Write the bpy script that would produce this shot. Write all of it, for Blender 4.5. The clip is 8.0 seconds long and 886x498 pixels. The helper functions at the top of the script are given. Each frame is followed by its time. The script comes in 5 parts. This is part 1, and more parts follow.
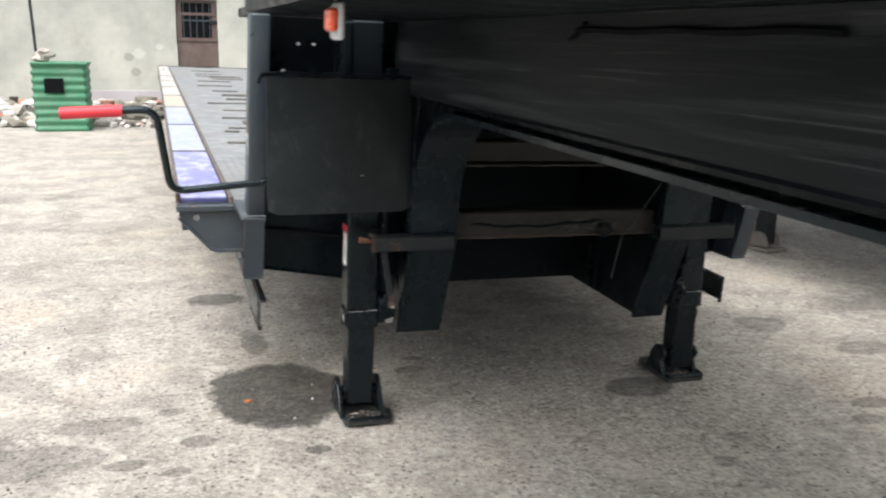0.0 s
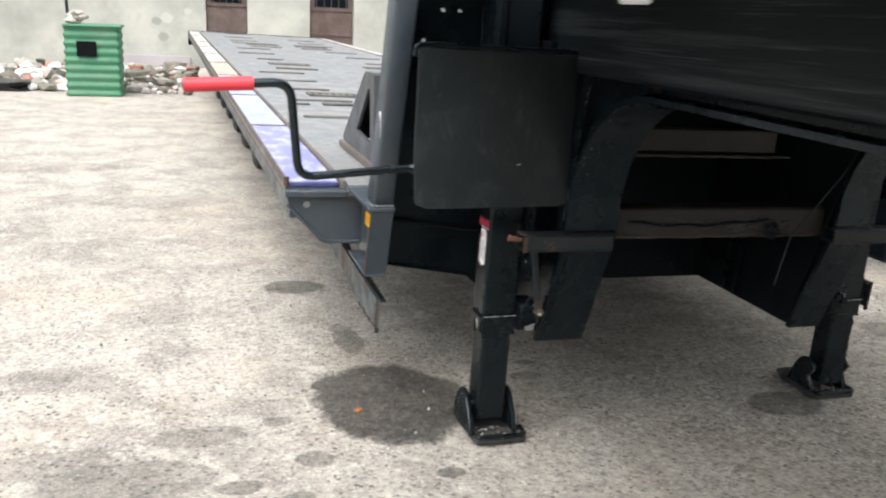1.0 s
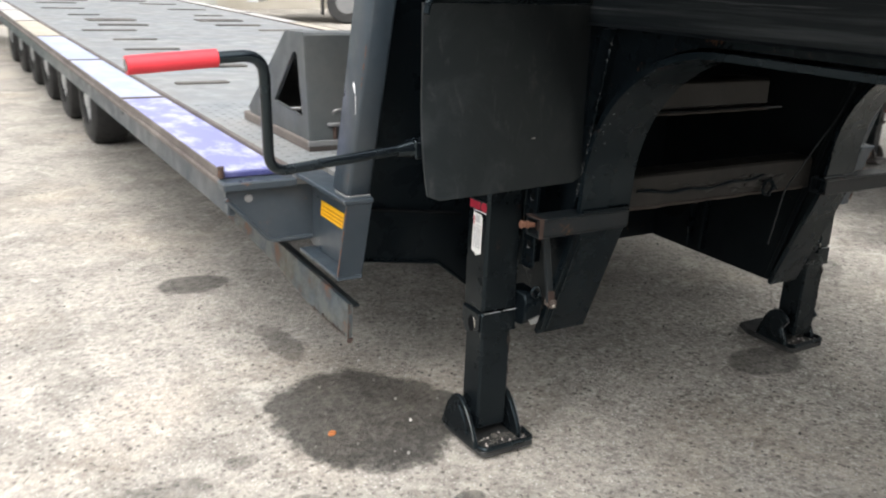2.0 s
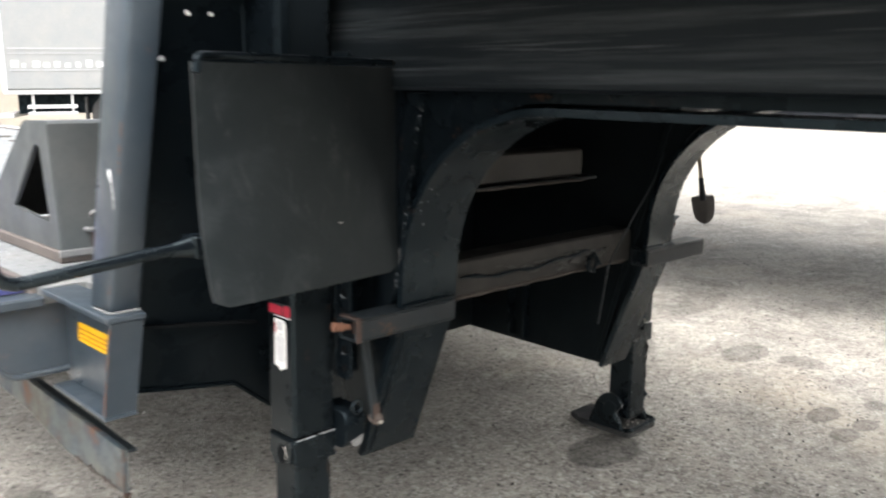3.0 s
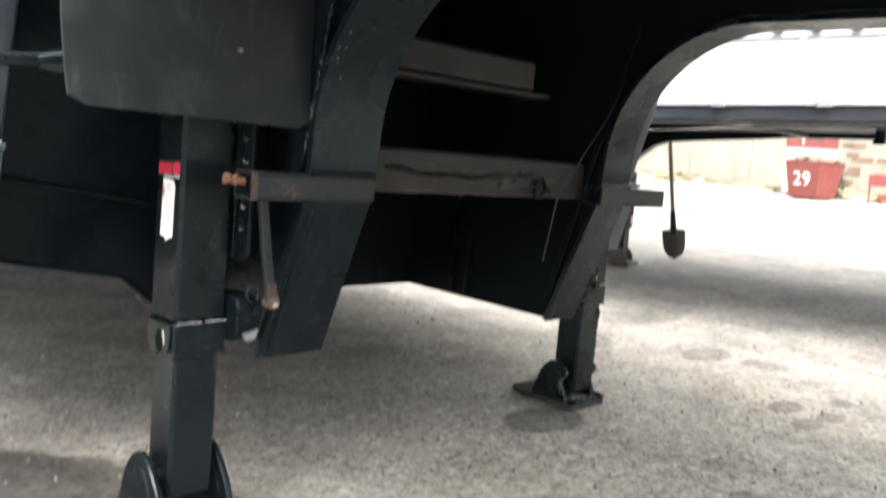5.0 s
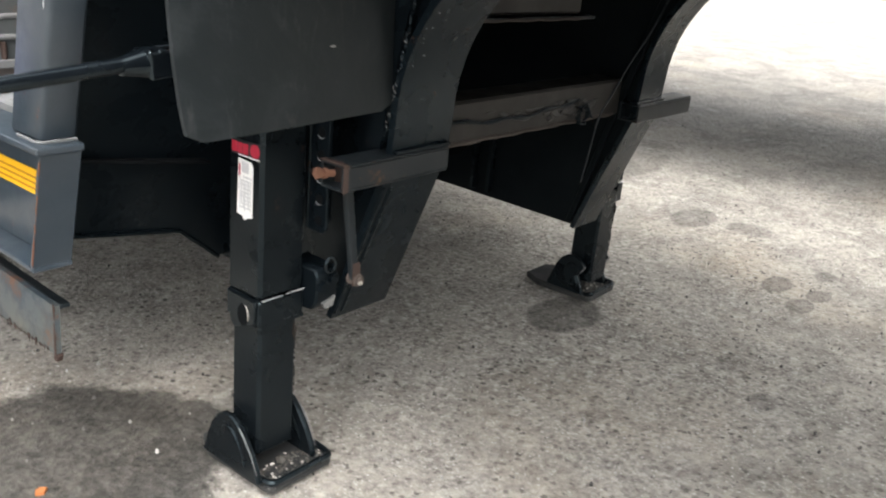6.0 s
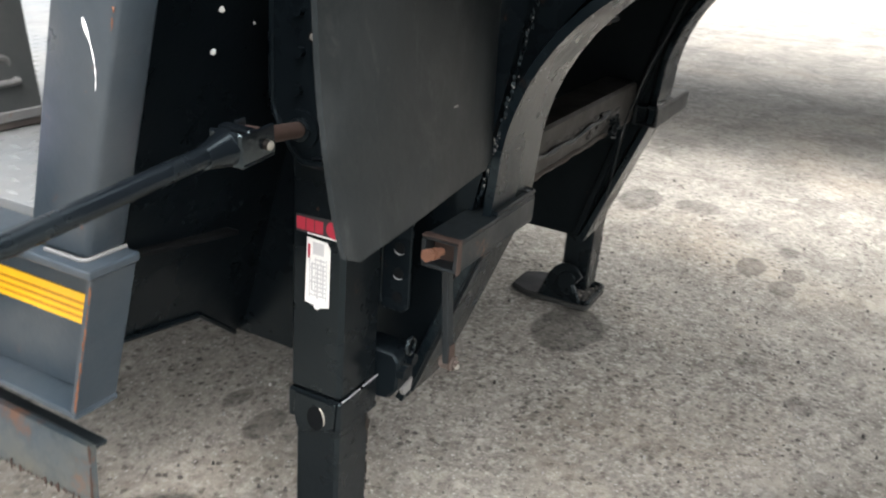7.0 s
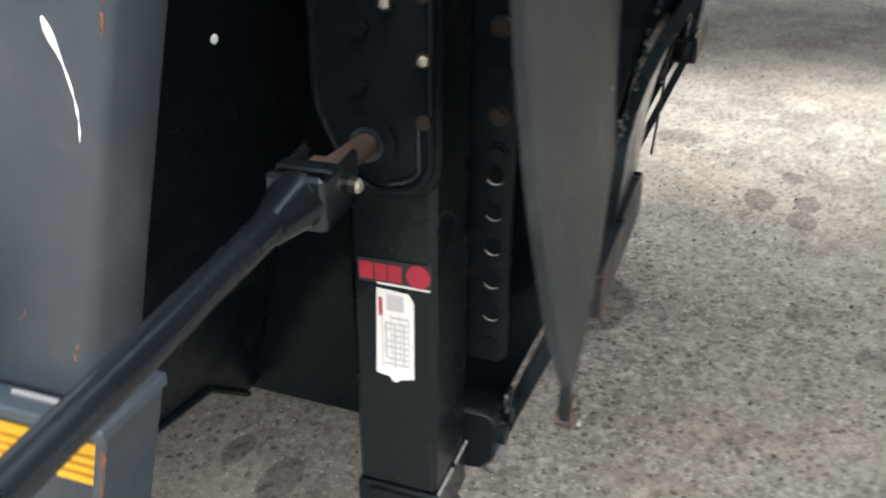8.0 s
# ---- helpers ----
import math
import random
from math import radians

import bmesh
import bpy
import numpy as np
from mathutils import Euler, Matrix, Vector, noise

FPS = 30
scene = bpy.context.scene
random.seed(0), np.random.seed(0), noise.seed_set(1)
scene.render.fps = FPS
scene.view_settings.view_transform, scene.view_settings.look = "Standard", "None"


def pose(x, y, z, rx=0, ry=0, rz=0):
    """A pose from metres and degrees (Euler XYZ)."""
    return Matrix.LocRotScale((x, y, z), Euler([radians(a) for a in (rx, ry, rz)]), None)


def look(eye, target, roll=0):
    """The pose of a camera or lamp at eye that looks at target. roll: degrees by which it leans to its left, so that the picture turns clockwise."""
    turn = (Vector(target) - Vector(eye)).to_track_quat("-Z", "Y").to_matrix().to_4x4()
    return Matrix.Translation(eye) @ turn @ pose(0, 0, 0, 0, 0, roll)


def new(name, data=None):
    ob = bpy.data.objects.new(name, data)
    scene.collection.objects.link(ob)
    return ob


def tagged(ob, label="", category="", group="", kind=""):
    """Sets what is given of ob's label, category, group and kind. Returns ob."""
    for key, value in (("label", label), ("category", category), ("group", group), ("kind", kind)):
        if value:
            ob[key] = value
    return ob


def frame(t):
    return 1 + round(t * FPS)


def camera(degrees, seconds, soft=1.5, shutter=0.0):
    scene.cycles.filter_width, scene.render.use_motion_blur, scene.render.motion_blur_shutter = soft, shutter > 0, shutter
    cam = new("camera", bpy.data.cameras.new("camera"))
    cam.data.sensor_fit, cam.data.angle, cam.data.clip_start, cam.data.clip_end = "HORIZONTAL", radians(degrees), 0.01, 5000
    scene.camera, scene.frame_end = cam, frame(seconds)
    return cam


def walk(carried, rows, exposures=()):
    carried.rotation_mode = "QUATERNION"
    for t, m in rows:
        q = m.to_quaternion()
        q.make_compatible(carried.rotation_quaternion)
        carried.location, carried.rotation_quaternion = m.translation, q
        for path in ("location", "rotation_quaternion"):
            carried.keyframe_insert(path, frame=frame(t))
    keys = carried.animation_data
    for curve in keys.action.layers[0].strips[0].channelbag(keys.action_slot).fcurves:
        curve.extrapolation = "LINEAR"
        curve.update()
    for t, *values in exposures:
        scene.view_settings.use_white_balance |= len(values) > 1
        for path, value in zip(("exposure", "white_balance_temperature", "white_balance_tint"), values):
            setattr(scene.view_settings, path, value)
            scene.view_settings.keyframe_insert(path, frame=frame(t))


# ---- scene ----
cam = camera(54.3, 8.0, 2.0, 0.4)
PATH = [
    (0, (-1.222, -2.811, 1.285), (-0.646, -0.95, 0.828), 1.2),
    (0.5, (-1.359, -2.579, 1.267), (-0.829, -0.712, 0.781), 1.9),
    (1, (-1.526, -2.35, 1.264), (-0.972, -0.499, 0.746), 2.6),
    (1.2, (-1.641, -2.265, 1.263), (-1.003, -0.448, 0.724), 3.2),
    (2.3, (-1.815, -1.643, 1.261), (-0.773, -0.057, 0.632), -0.1),
    (2.5, (-1.78, -1.564, 1.233), (-0.636, -0.023, 0.673), -0.6),
    (2.7, (-1.759, -1.502, 1.2), (-0.503, -0.01, 0.757), 0.3),
    (3, (-1.651, -1.508, 1.161), (-0.305, -0.082, 0.77), -0.4),
    (3.5, (-1.451, -1.593, 0.978), (-0.129, -0.137, 0.614), -2.9),
    (4, (-1.455, -1.554, 0.772), (-0.082, -0.103, 0.679), -0.8),
    (4.5, (-1.438, -1.517, 0.724), (-0.015, -0.113, 0.808), -1.6),
    (5, (-1.448, -1.474, 0.758), (-0.05, -0.064, 0.519), 3.8),
    (5.2, (-1.504, -1.458, 0.839), (-0.13, -0.063, 0.431), 4.6),
    (6.3, (-1.611, -1.074, 1.137), (-0.156, 0.068, 0.375), 4.2),
    (6.5, (-1.6, -0.975, 1.153), (-0.143, 0.15, 0.371), 4.2),
    (7, (-1.626, -0.692, 1.151), (-0.002, 0.17, 0.365), 3.5),
    (7.5, (-1.587, -0.515, 1.151), (0.097, 0.182, 0.328), 1.3),
    (8, (-1.39, -0.318, 1.105), (0.266, 0.326, 0.186), -0.6),
]
EXPOSURES = [(0.0, 1.4), (1.0, 1.46), (2.5, 1.50), (2.7, 1.82), (3.0, 2.10), (3.5, 2.42), (4.5, 2.46), (5.2, 2.22), (6.5, 1.76), (7.0, 1.98), (7.5, 2.08), (8.0, 1.92)]
walk(cam, [(t, look(eye, target, roll)) for t, eye, target, roll in PATH], EXPOSURES)

# ---- light ----
world = bpy.data.worlds.new("world")
scene.world = world
world.use_nodes = True
wn, wl = world.node_tree.nodes, world.node_tree.links
wn.clear()
sky = wn.new("ShaderNodeTexSky")
sky.sky_type = "NISHITA"
sky.sun_disc = False
sky.sun_elevation, sky.sun_rotation = radians(60), radians(217)
sky.air_density, sky.dust_density, sky.ozone_density = 1.0, 6.0, 1.0
hsv = wn.new("ShaderNodeHueSaturation")
hsv.inputs["Saturation"].default_value = 0.22
bg = wn.new("ShaderNodeBackground")
bg.inputs["Strength"].default_value = 0.145
wo = wn.new("ShaderNodeOutputWorld")
wl.new(sky.outputs[0], hsv.inputs["Color"])
wl.new(hsv.outputs[0], bg.inputs["Color"])
wl.new(bg.outputs[0], wo.inputs["Surface"])
sun = new("sun", bpy.data.lights.new("sun", "SUN"))
sun.data.energy, sun.data.angle, sun.data.color = 0.45, radians(80), (1.0, 0.97, 0.92)
sun.matrix_basis = look((-3, -4, 10), (0, 0, 0))


# ---- materials ----
class Mat:
    """A small builder for node materials."""

    def __init__(self, name, rough=0.5, metal=0.0, spec=0.5):
        self.m = bpy.data.materials.new(name)
        self.m.use_nodes = True
        self.n, self.l = self.m.node_tree.nodes, self.m.node_tree.links
        self.b = self.n["Principled BSDF"]
        self.b.inputs["Roughness"].default_value = rough
        self.b.inputs["Metallic"].default_value = metal
        self.b.inputs["Specular IOR Level"].default_value = spec
        self.co = self.n.new("ShaderNodeTexCoord").outputs["Object"]

    def world_co(self):
        self.co = self.n.new("ShaderNodeNewGeometry").outputs["Position"]
        return self

    def noise(self, scale, detail=4.0, rough=0.6, stretch=None, distort=0.0):
        co = self.co
        if stretch:
            mp = self.n.new("ShaderNodeMapping")
            mp.inputs["Scale"].default_value = stretch
            self.l.new(co, mp.inputs["Vector"])
            co = mp.outputs[0]
        t = self.n.new("ShaderNodeTexNoise")
        t.inputs["Scale"].default_value, t.inputs["Detail"].default_value = scale, detail
        t.inputs["Roughness"].default_value, t.inputs["Distortion"].default_value = rough, distort
        self.l.new(co, t.inputs["Vector"])
        return t.outputs["Fac"]

    def voronoi(self, scale, feature="F1"):
        t = self.n.new("ShaderNodeTexVoronoi")
        t.feature = feature
        t.inputs["Scale"].default_value = scale
        self.l.new(self.co, t.inputs["Vector"])
        return t.outputs["Distance"]

    def ramp(self, fac, *stops):
        r = self.n.new("ShaderNodeValToRGB")
        e = r.color_ramp.elements
        while len(e) < len(stops):
            e.new(0.5)
        for k, (p, c) in zip(e, stops):
            k.position = p
            k.color = (c, c, c, 1) if isinstance(c, (int, float)) else (*c, 1)
        self.l.new(fac, r.inputs["Fac"])
        return r.outputs["Color"]

    def mix(self, fac, a, b, mode="MIX"):
        x = self.n.new("ShaderNodeMix")
        x.data_type, x.blend_type = "RGBA", mode
        for sock, v in ((x.inputs[0], fac), (x.inputs[6], a), (x.inputs[7], b)):
            if isinstance(v, bpy.types.NodeSocket):
                self.l.new(v, sock)
            elif isinstance(v, tuple):
                sock.default_value = (*v, 1)
            else:
                sock.default_value = v
        return x.outputs[2]

    def math(self, op, a, b=0.0, c=0.0):
        x = self.n.new("ShaderNodeMath")
        x.operation = op
        for sock, v in zip(x.inputs, (a, b, c)):
            if isinstance(v, bpy.types.NodeSocket):
                self.l.new(v, sock)
            else:
                sock.default_value = v
        return x.outputs[0]

    def set(self, name, v):
        if isinstance(v, bpy.types.NodeSocket):
            self.l.new(v, self.b.inputs[name])
        else:
            self.b.inputs[name].default_value = (*v, 1) if isinstance(v, tuple) else v
        return self

    def bump(self, height, strength=0.3, dist=0.01):
        x = self.n.new("ShaderNodeBump")
        x.inputs["Strength"].default_value, x.inputs["Distance"].default_value = strength, dist
        self.l.new(height, x.inputs["Height"])
        self.l.new(x.outputs[0], self.b.inputs["Normal"])
        return self


def painted(name, col, rough=0.45, wear=(0.16, 0.075, 0.035), amount=0.30, dust=(0.35, 0.32, 0.28), dusty=0.25, spec=0.5, bump=0.15, dent=0.0, sheen=None):
    """Paint with dust in large soft patches, small rust chips and an orange-peel surface."""
    k = Mat(name, rough, 0.0, spec).world_co()
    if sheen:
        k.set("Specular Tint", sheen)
    big = k.noise(3.0, 5, 0.65)
    fine = k.noise(45.0, 6, 0.7)
    c = k.mix(k.ramp(big, (0.35, 0.0), (0.75, dusty)), col, dust)
    c = k.mix(k.ramp(fine, (0.3, 0.0), (0.8, 0.35)), c, tuple(v * 0.6 for v in col))
    chips = k.math("MULTIPLY", k.ramp(k.noise(22, 5, 0.75), (0.66 - 0.06 * amount, 0.0), (0.70, 1.0)), k.ramp(k.noise(1.7, 3), (0.5, 0.0), (0.66, 1.0)))
    c = k.mix(k.math("MULTIPLY", chips, min(1.0, amount * 2.2)), c, wear)
    k.set("Base Color", c)
    k.set("Roughness", k.ramp(k.noise(9, 5), (0.3, max(0.05, rough - 0.1)), (0.75, min(1.0, rough + 0.22))))
    h = k.noise(120, 3)
    if dent:
        h = k.math("ADD", h, k.math("MULTIPLY", k.noise(5.5, 3), dent * 8))
    return k.bump(h, bump, 0.002).m


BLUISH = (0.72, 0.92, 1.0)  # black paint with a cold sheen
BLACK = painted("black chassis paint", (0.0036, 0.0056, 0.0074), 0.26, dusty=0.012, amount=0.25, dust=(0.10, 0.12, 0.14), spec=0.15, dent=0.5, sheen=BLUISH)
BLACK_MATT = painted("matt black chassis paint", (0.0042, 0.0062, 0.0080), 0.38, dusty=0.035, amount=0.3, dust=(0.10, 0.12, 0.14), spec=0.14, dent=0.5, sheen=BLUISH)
PAD = painted("dusty foot pad paint", (0.012, 0.014, 0.016), 0.5, dusty=0.5, amount=0.6, dust=(0.13, 0.125, 0.115), spec=0.3)
GREY_BAR = painted("dusty grey black paint", (0.0078, 0.0115, 0.0142), 0.36, dusty=0.065, amount=0.8, dust=(0.17, 0.18, 0.18), spec=0.25)
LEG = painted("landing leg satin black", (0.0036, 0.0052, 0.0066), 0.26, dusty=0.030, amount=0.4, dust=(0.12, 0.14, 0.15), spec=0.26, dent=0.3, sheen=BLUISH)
SLATE = painted("slate grey paint", (0.021, 0.034, 0.047), 0.36, dusty=0.10, amount=0.55, wear=(0.22, 0.085, 0.03))
DECK = painted("deck steel", (0.17, 0.185, 0.195), 0.50, dusty=0.5, amount=0.6, dust=(0.27, 0.245, 0.215))
STRIP = painted("worn deck strip", (0.05, 0.047, 0.045), 0.6, dusty=0.4, amount=0.6)
RUSTY = painted("rusted steel", (0.034, 0.017, 0.012), 0.7, dusty=0.05, amount=0.9)
ORANGE = painted("orange rust", (0.135, 0.052, 0.026), 0.85, dusty=0.1, amount=0.6)
RAIL = painted("rust brown side rail", (0.075, 0.060, 0.055), 0.7, dusty=0.3, amount=0.9)
NAVY = painted("dark navy underside", (0.012, 0.017, 0.026), 0.5, dusty=0.08, amount=0.3)
PALE = painted("pale grey box panel", (0.205, 0.215, 0.22), 0.45, dusty=0.25, amount=0.05)
FOOT_DUST = painted("dusty brown foot steel", (0.11, 0.095, 0.085), 0.7, dusty=0.5, amount=0.6)
GREY_HANDLE = painted("grey handle steel", (0.14, 0.145, 0.15), 0.5, dusty=0.3, amount=0.9)
RUST_PALE = painted("pale worn rust", (0.050, 0.033, 0.027), 0.7, dusty=0.2, amount=0.7)
DIRT = painted("wet dirt", (0.035, 0.032, 0.028), 0.7, dusty=0.3, amount=0.2)
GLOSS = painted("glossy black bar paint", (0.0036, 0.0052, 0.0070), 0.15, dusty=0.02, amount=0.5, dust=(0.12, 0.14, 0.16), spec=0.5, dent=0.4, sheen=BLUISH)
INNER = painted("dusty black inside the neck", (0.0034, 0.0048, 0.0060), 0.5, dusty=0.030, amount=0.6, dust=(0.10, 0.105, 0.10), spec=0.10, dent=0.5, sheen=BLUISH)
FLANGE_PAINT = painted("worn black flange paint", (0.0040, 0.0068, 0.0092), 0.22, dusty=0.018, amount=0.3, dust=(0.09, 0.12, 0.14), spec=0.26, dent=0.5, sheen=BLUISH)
WHITE = painted("white painted panel", (0.80, 0.80, 0.78), 0.4, dusty=0.10, amount=0.05)
ALU = painted("pale grey metal", (0.5, 0.51, 0.52), 0.4, dusty=0.2, amount=0.05)
STEEL = painted("grey galvanised steel", (0.33, 0.34, 0.35), 0.38, dusty=0.15, amount=0.1)
RED = painted("red skip paint", (0.22, 0.046, 0.040), 0.5, dusty=0.12, amount=0.4)
BROWN = painted("brown painted door steel", (0.072, 0.044, 0.038), 0.55, dusty=0.2, amount=0.3)
GREEN = painted("green painted sheet", (0.03, 0.17, 0.085), 0.5, dusty=0.18, amount=0.15)
DUSTY_LIP = painted("dust over rust", (0.016, 0.012, 0.010), 0.85, dusty=0.6, amount=0.9, dust=(0.07, 0.055, 0.045))
WOOD = painted("grey weathered wood", (0.22, 0.17, 0.12), 0.75, dusty=0.3, amount=0.1)
# near black: paints the shade inside uncut holes, also the cable and inner rail
DARK = painted("near black for painted-in holes and dark parts", (0.002, 0.003, 0.004), 0.8, dusty=0.01, amount=0.0, spec=0.1)


def streaked():
    """Black plate scuffed in long light streaks along the beam."""
    k = Mat("streaked black plate", 0.45, 0, 0.10).world_co()
    s = k.noise(9.0, 6, 0.7, (1.0, 0.10, 3.5))
    f = k.noise(26.0, 5, 0.7, (1.0, 0.06, 4.0))
    c = k.mix(k.ramp(s, (0.48, 0.0), (0.74, 0.5)), (0.0085, 0.0112, 0.0132), (0.080, 0.089, 0.094))
    c = k.mix(k.ramp(f, (0.58, 0.0), (0.74, 0.7)), c, (0.092, 0.099, 0.104))
    k.set("Base Color", c).set("Roughness", k.ramp(s, (0.3, 0.36), (0.7, 0.6)))
    return k.bump(f, 0.15, 0.003).m


def rusting():
    """Slate paint flaking to rust in patches."""
    k = Mat("flaking slate paint", 0.55, 0, 0.4).world_co()
    a = k.noise(7.0, 7, 0.72)
    c = k.mix(k.ramp(k.noise(5.0, 4), (0.4, 0.0), (0.65, 0.8)), (0.040, 0.056, 0.068), (0.09, 0.085, 0.065))
    c = k.mix(k.ramp(a, (0.54, 0.0), (0.62, 0.75)), c, (0.15, 0.070, 0.040))
    k.set("Base Color", c).set("Roughness", k.ramp(a, (0.45, 0.42), (0.6, 0.85)))
    return k.bump(a, 0.3, 0.003).m


STREAKED = streaked()
BAR = rusting()
CROSS = painted("dirty brown grey crossmember paint", (0.0095, 0.0096, 0.0094), 0.5, dusty=0.30, amount=0.9, wear=(0.045, 0.022, 0.014), dust=(0.074, 0.066, 0.057), spec=0.2)
WEDGE = painted("worn grey wedge paint", (0.050, 0.060, 0.064), 0.5, dusty=0.35, amount=0.8, wear=(0.16, 0.075, 0.04), dust=(0.16, 0.14, 0.12))


def plain(name, col, rough=0.5, metal=0.0, vary=0.2, scale=30.0, bump=0.05):
    k = Mat(name, rough, metal).world_co()
    k.set("Base Color", k.mix(k.ramp(k.noise(scale, 5), (0.3, 0.0), (0.75, vary)), col, tuple(v * 0.45 for v in col)))
    k.set("Roughness", k.ramp(k.noise(scale * 0.4, 4), (0.3, max(0.03, rough - 0.08)), (0.7, min(1, rough + 0.12))))
    return k.bump(k.noise(scale * 4, 2), bump, 0.002).m


GRIP = plain("red plastic grip", (0.58, 0.030, 0.045), 0.45)
STICKER = plain("white sticker", (0.82, 0.82, 0.80), 0.5, vary=0.06)
INK = plain("grey print", (0.55, 0.55, 0.56), 0.6)
INK_RED = plain("red print", (0.40, 0.02, 0.045), 0.5)
STICKER_DARK = plain("black sticker ground", (0.02, 0.02, 0.022), 0.5)
YELLOW = plain("yellow reflective tape", (0.85, 0.46, 0.01), 0.4, vary=0.1)
YELLOW_D = plain("darker yellow tape", (0.42, 0.17, 0.003), 0.4, vary=0.1)
CHIP = plain("white paint splash", (0.75, 0.76, 0.76), 0.6)
# bright metal for bolt and pin ends, also for painted-on glints
BOLT = plain("bright bolt steel and painted glints", (0.42, 0.40, 0.36), 0.42, 0.6)
GREASE = plain("black oily grime", (0.008, 0.0072, 0.0065), 0.55, 0.0, 0.4)
OLD_BOLT = plain("dull rusted bolt", (0.022, 0.0185, 0.016), 0.4, 0.5)
LENS = plain("orange red marker lens", (0.75, 0.10, 0.03), 0.25)
TYRE = plain("tyre rubber", (0.022, 0.022, 0.022), 0.75, vary=0.5)
LEAF = plain("dry leaf", (0.45, 0.16, 0.05), 0.7)
STONE = plain("pale rubble", (0.45, 0.42, 0.38), 0.9, vary=0.5, scale=12)
LINER = plain("dark plastic sheet", (0.02, 0.02, 0.022), 0.35)


def board_paint(name, col, worn):
    k = Mat(name, 0.45).world_co()
    patch = k.noise(9, 6, 0.7, (1.0, 0.5, 1.0))
    c = k.mix(k.ramp(patch, (0.45, 0.0), (0.62, 1.0)), col, worn)
    c = k.mix(k.ramp(k.noise(60, 4), (0.62, 0.0), (0.72, 0.6)), c, (0.25, 0.22, 0.2))
    return k.set("Base Color", c).bump(patch, 0.15, 0.002).m


BOARD_BLUE = board_paint("blue painted board", (0.165, 0.175, 0.37), (0.46, 0.47, 0.58))
BOARD_DARK = board_paint("dark blue painted edge", (0.045, 0.05, 0.16), (0.08, 0.085, 0.2))
BOARD_PALE = board_paint("pale blue painted board", (0.26, 0.30, 0.42), (0.36, 0.37, 0.45))
BOARD_SAND = board_paint("yellowed board", (0.34, 0.30, 0.23), (0.40, 0.37, 0.31))
BOARD_WHITE = board_paint("white painted board", (0.40, 0.395, 0.38), (0.30, 0.285, 0.265))


def rubber_mat():
    k = Mat("scuffed rubber", 0.55, 0, 0.30).world_co()
    k.set("Specular Tint", (0.80, 0.95, 1.0))
    scuff = k.noise(5.0, 7, 0.7, distort=0.6)
    fine = k.noise(24, 6, 0.75, (1.0, 1.0, 0.4), 0.5)
    broad = k.noise(2.6, 4)
    c = k.mix(k.ramp(broad, (0.35, 0.0), (0.68, 1.0)), (0.0036, 0.0050, 0.0060), (0.0085, 0.0097, 0.0104))
    c = k.mix(k.ramp(scuff, (0.50, 0.0), (0.76, 0.7)), c, (0.032, 0.035, 0.037))
    c = k.mix(k.ramp(fine, (0.57, 0.0), (0.78, 0.6)), c, (0.048, 0.050, 0.050))
    k.set("Base Color", c).set("Roughness", k.ramp(scuff, (0.35, 0.45), (0.7, 0.7)))
    return k.bump(k.noise(70, 4), 0.2, 0.002).m


RUBBER = rubber_mat()

# wet and oily stains on the concrete: centre, half axes, darkness
STAINS = [
    (-0.9, 0.29, 0.27, 0.33, 0.92), (-0.73, 0.26, 0.14, 0.22, 0.8), (-1.02, 0.44, 0.13, 0.1, 0.85), (-0.94, 0.87, 0.06, 0.16, 0.5), (-0.96, 1.01, 0.045, 0.06, 0.42),
    (-1.08, 1.6, 0.16, 0.11, 0.72), (0.47, 0.0, 0.15, 0.11, 0.62), (-0.83, -0.21, 0.05, 0.03, 0.7), (-1.2, -0.06, 0.06, 0.05, 0.5), (-1.29, 0.2, 0.05, 0.04, 0.5),
    (-1.42, -0.18, 0.07, 0.04, 0.5), (-1.27, -0.26, 0.05, 0.03, 0.5), (-1.73, -0.09, 0.26, 0.12, 0.42), (-1.53, 0.14, 0.17, 0.07, 0.4), (-1.94, 0.04, 0.18, 0.1, 0.35),
    (1.47, 0.59, 0.14, 0.12, 0.5), (1.71, 0.18, 0.16, 0.09, 0.5), (1.76, -0.04, 0.09, 0.1, 0.45), (1.26, -0.35, 0.09, 0.05, 0.55), (1.27, -0.49, 0.07, 0.04, 0.5),
    (1.14, -0.47, 0.07, 0.05, 0.5), (1.48, -0.44, 0.06, 0.04, 0.4), (0.57, -0.49, 0.07, 0.05, 0.35), (0.43, -0.63, 0.05, 0.04, 0.35), (-0.36, 0.41, 0.07, 0.04, 0.55),
    (-0.31, 0.53, 0.05, 0.03, 0.5), (2.24, 0.77, 0.35, 0.14, 0.35), (-2.27, 0.65, 0.4, 0.12, 0.2), (-1.71, 3.56, 0.5, 0.2, 0.22), (-2.81, 4.92, 0.9, 0.25, 0.2),
]


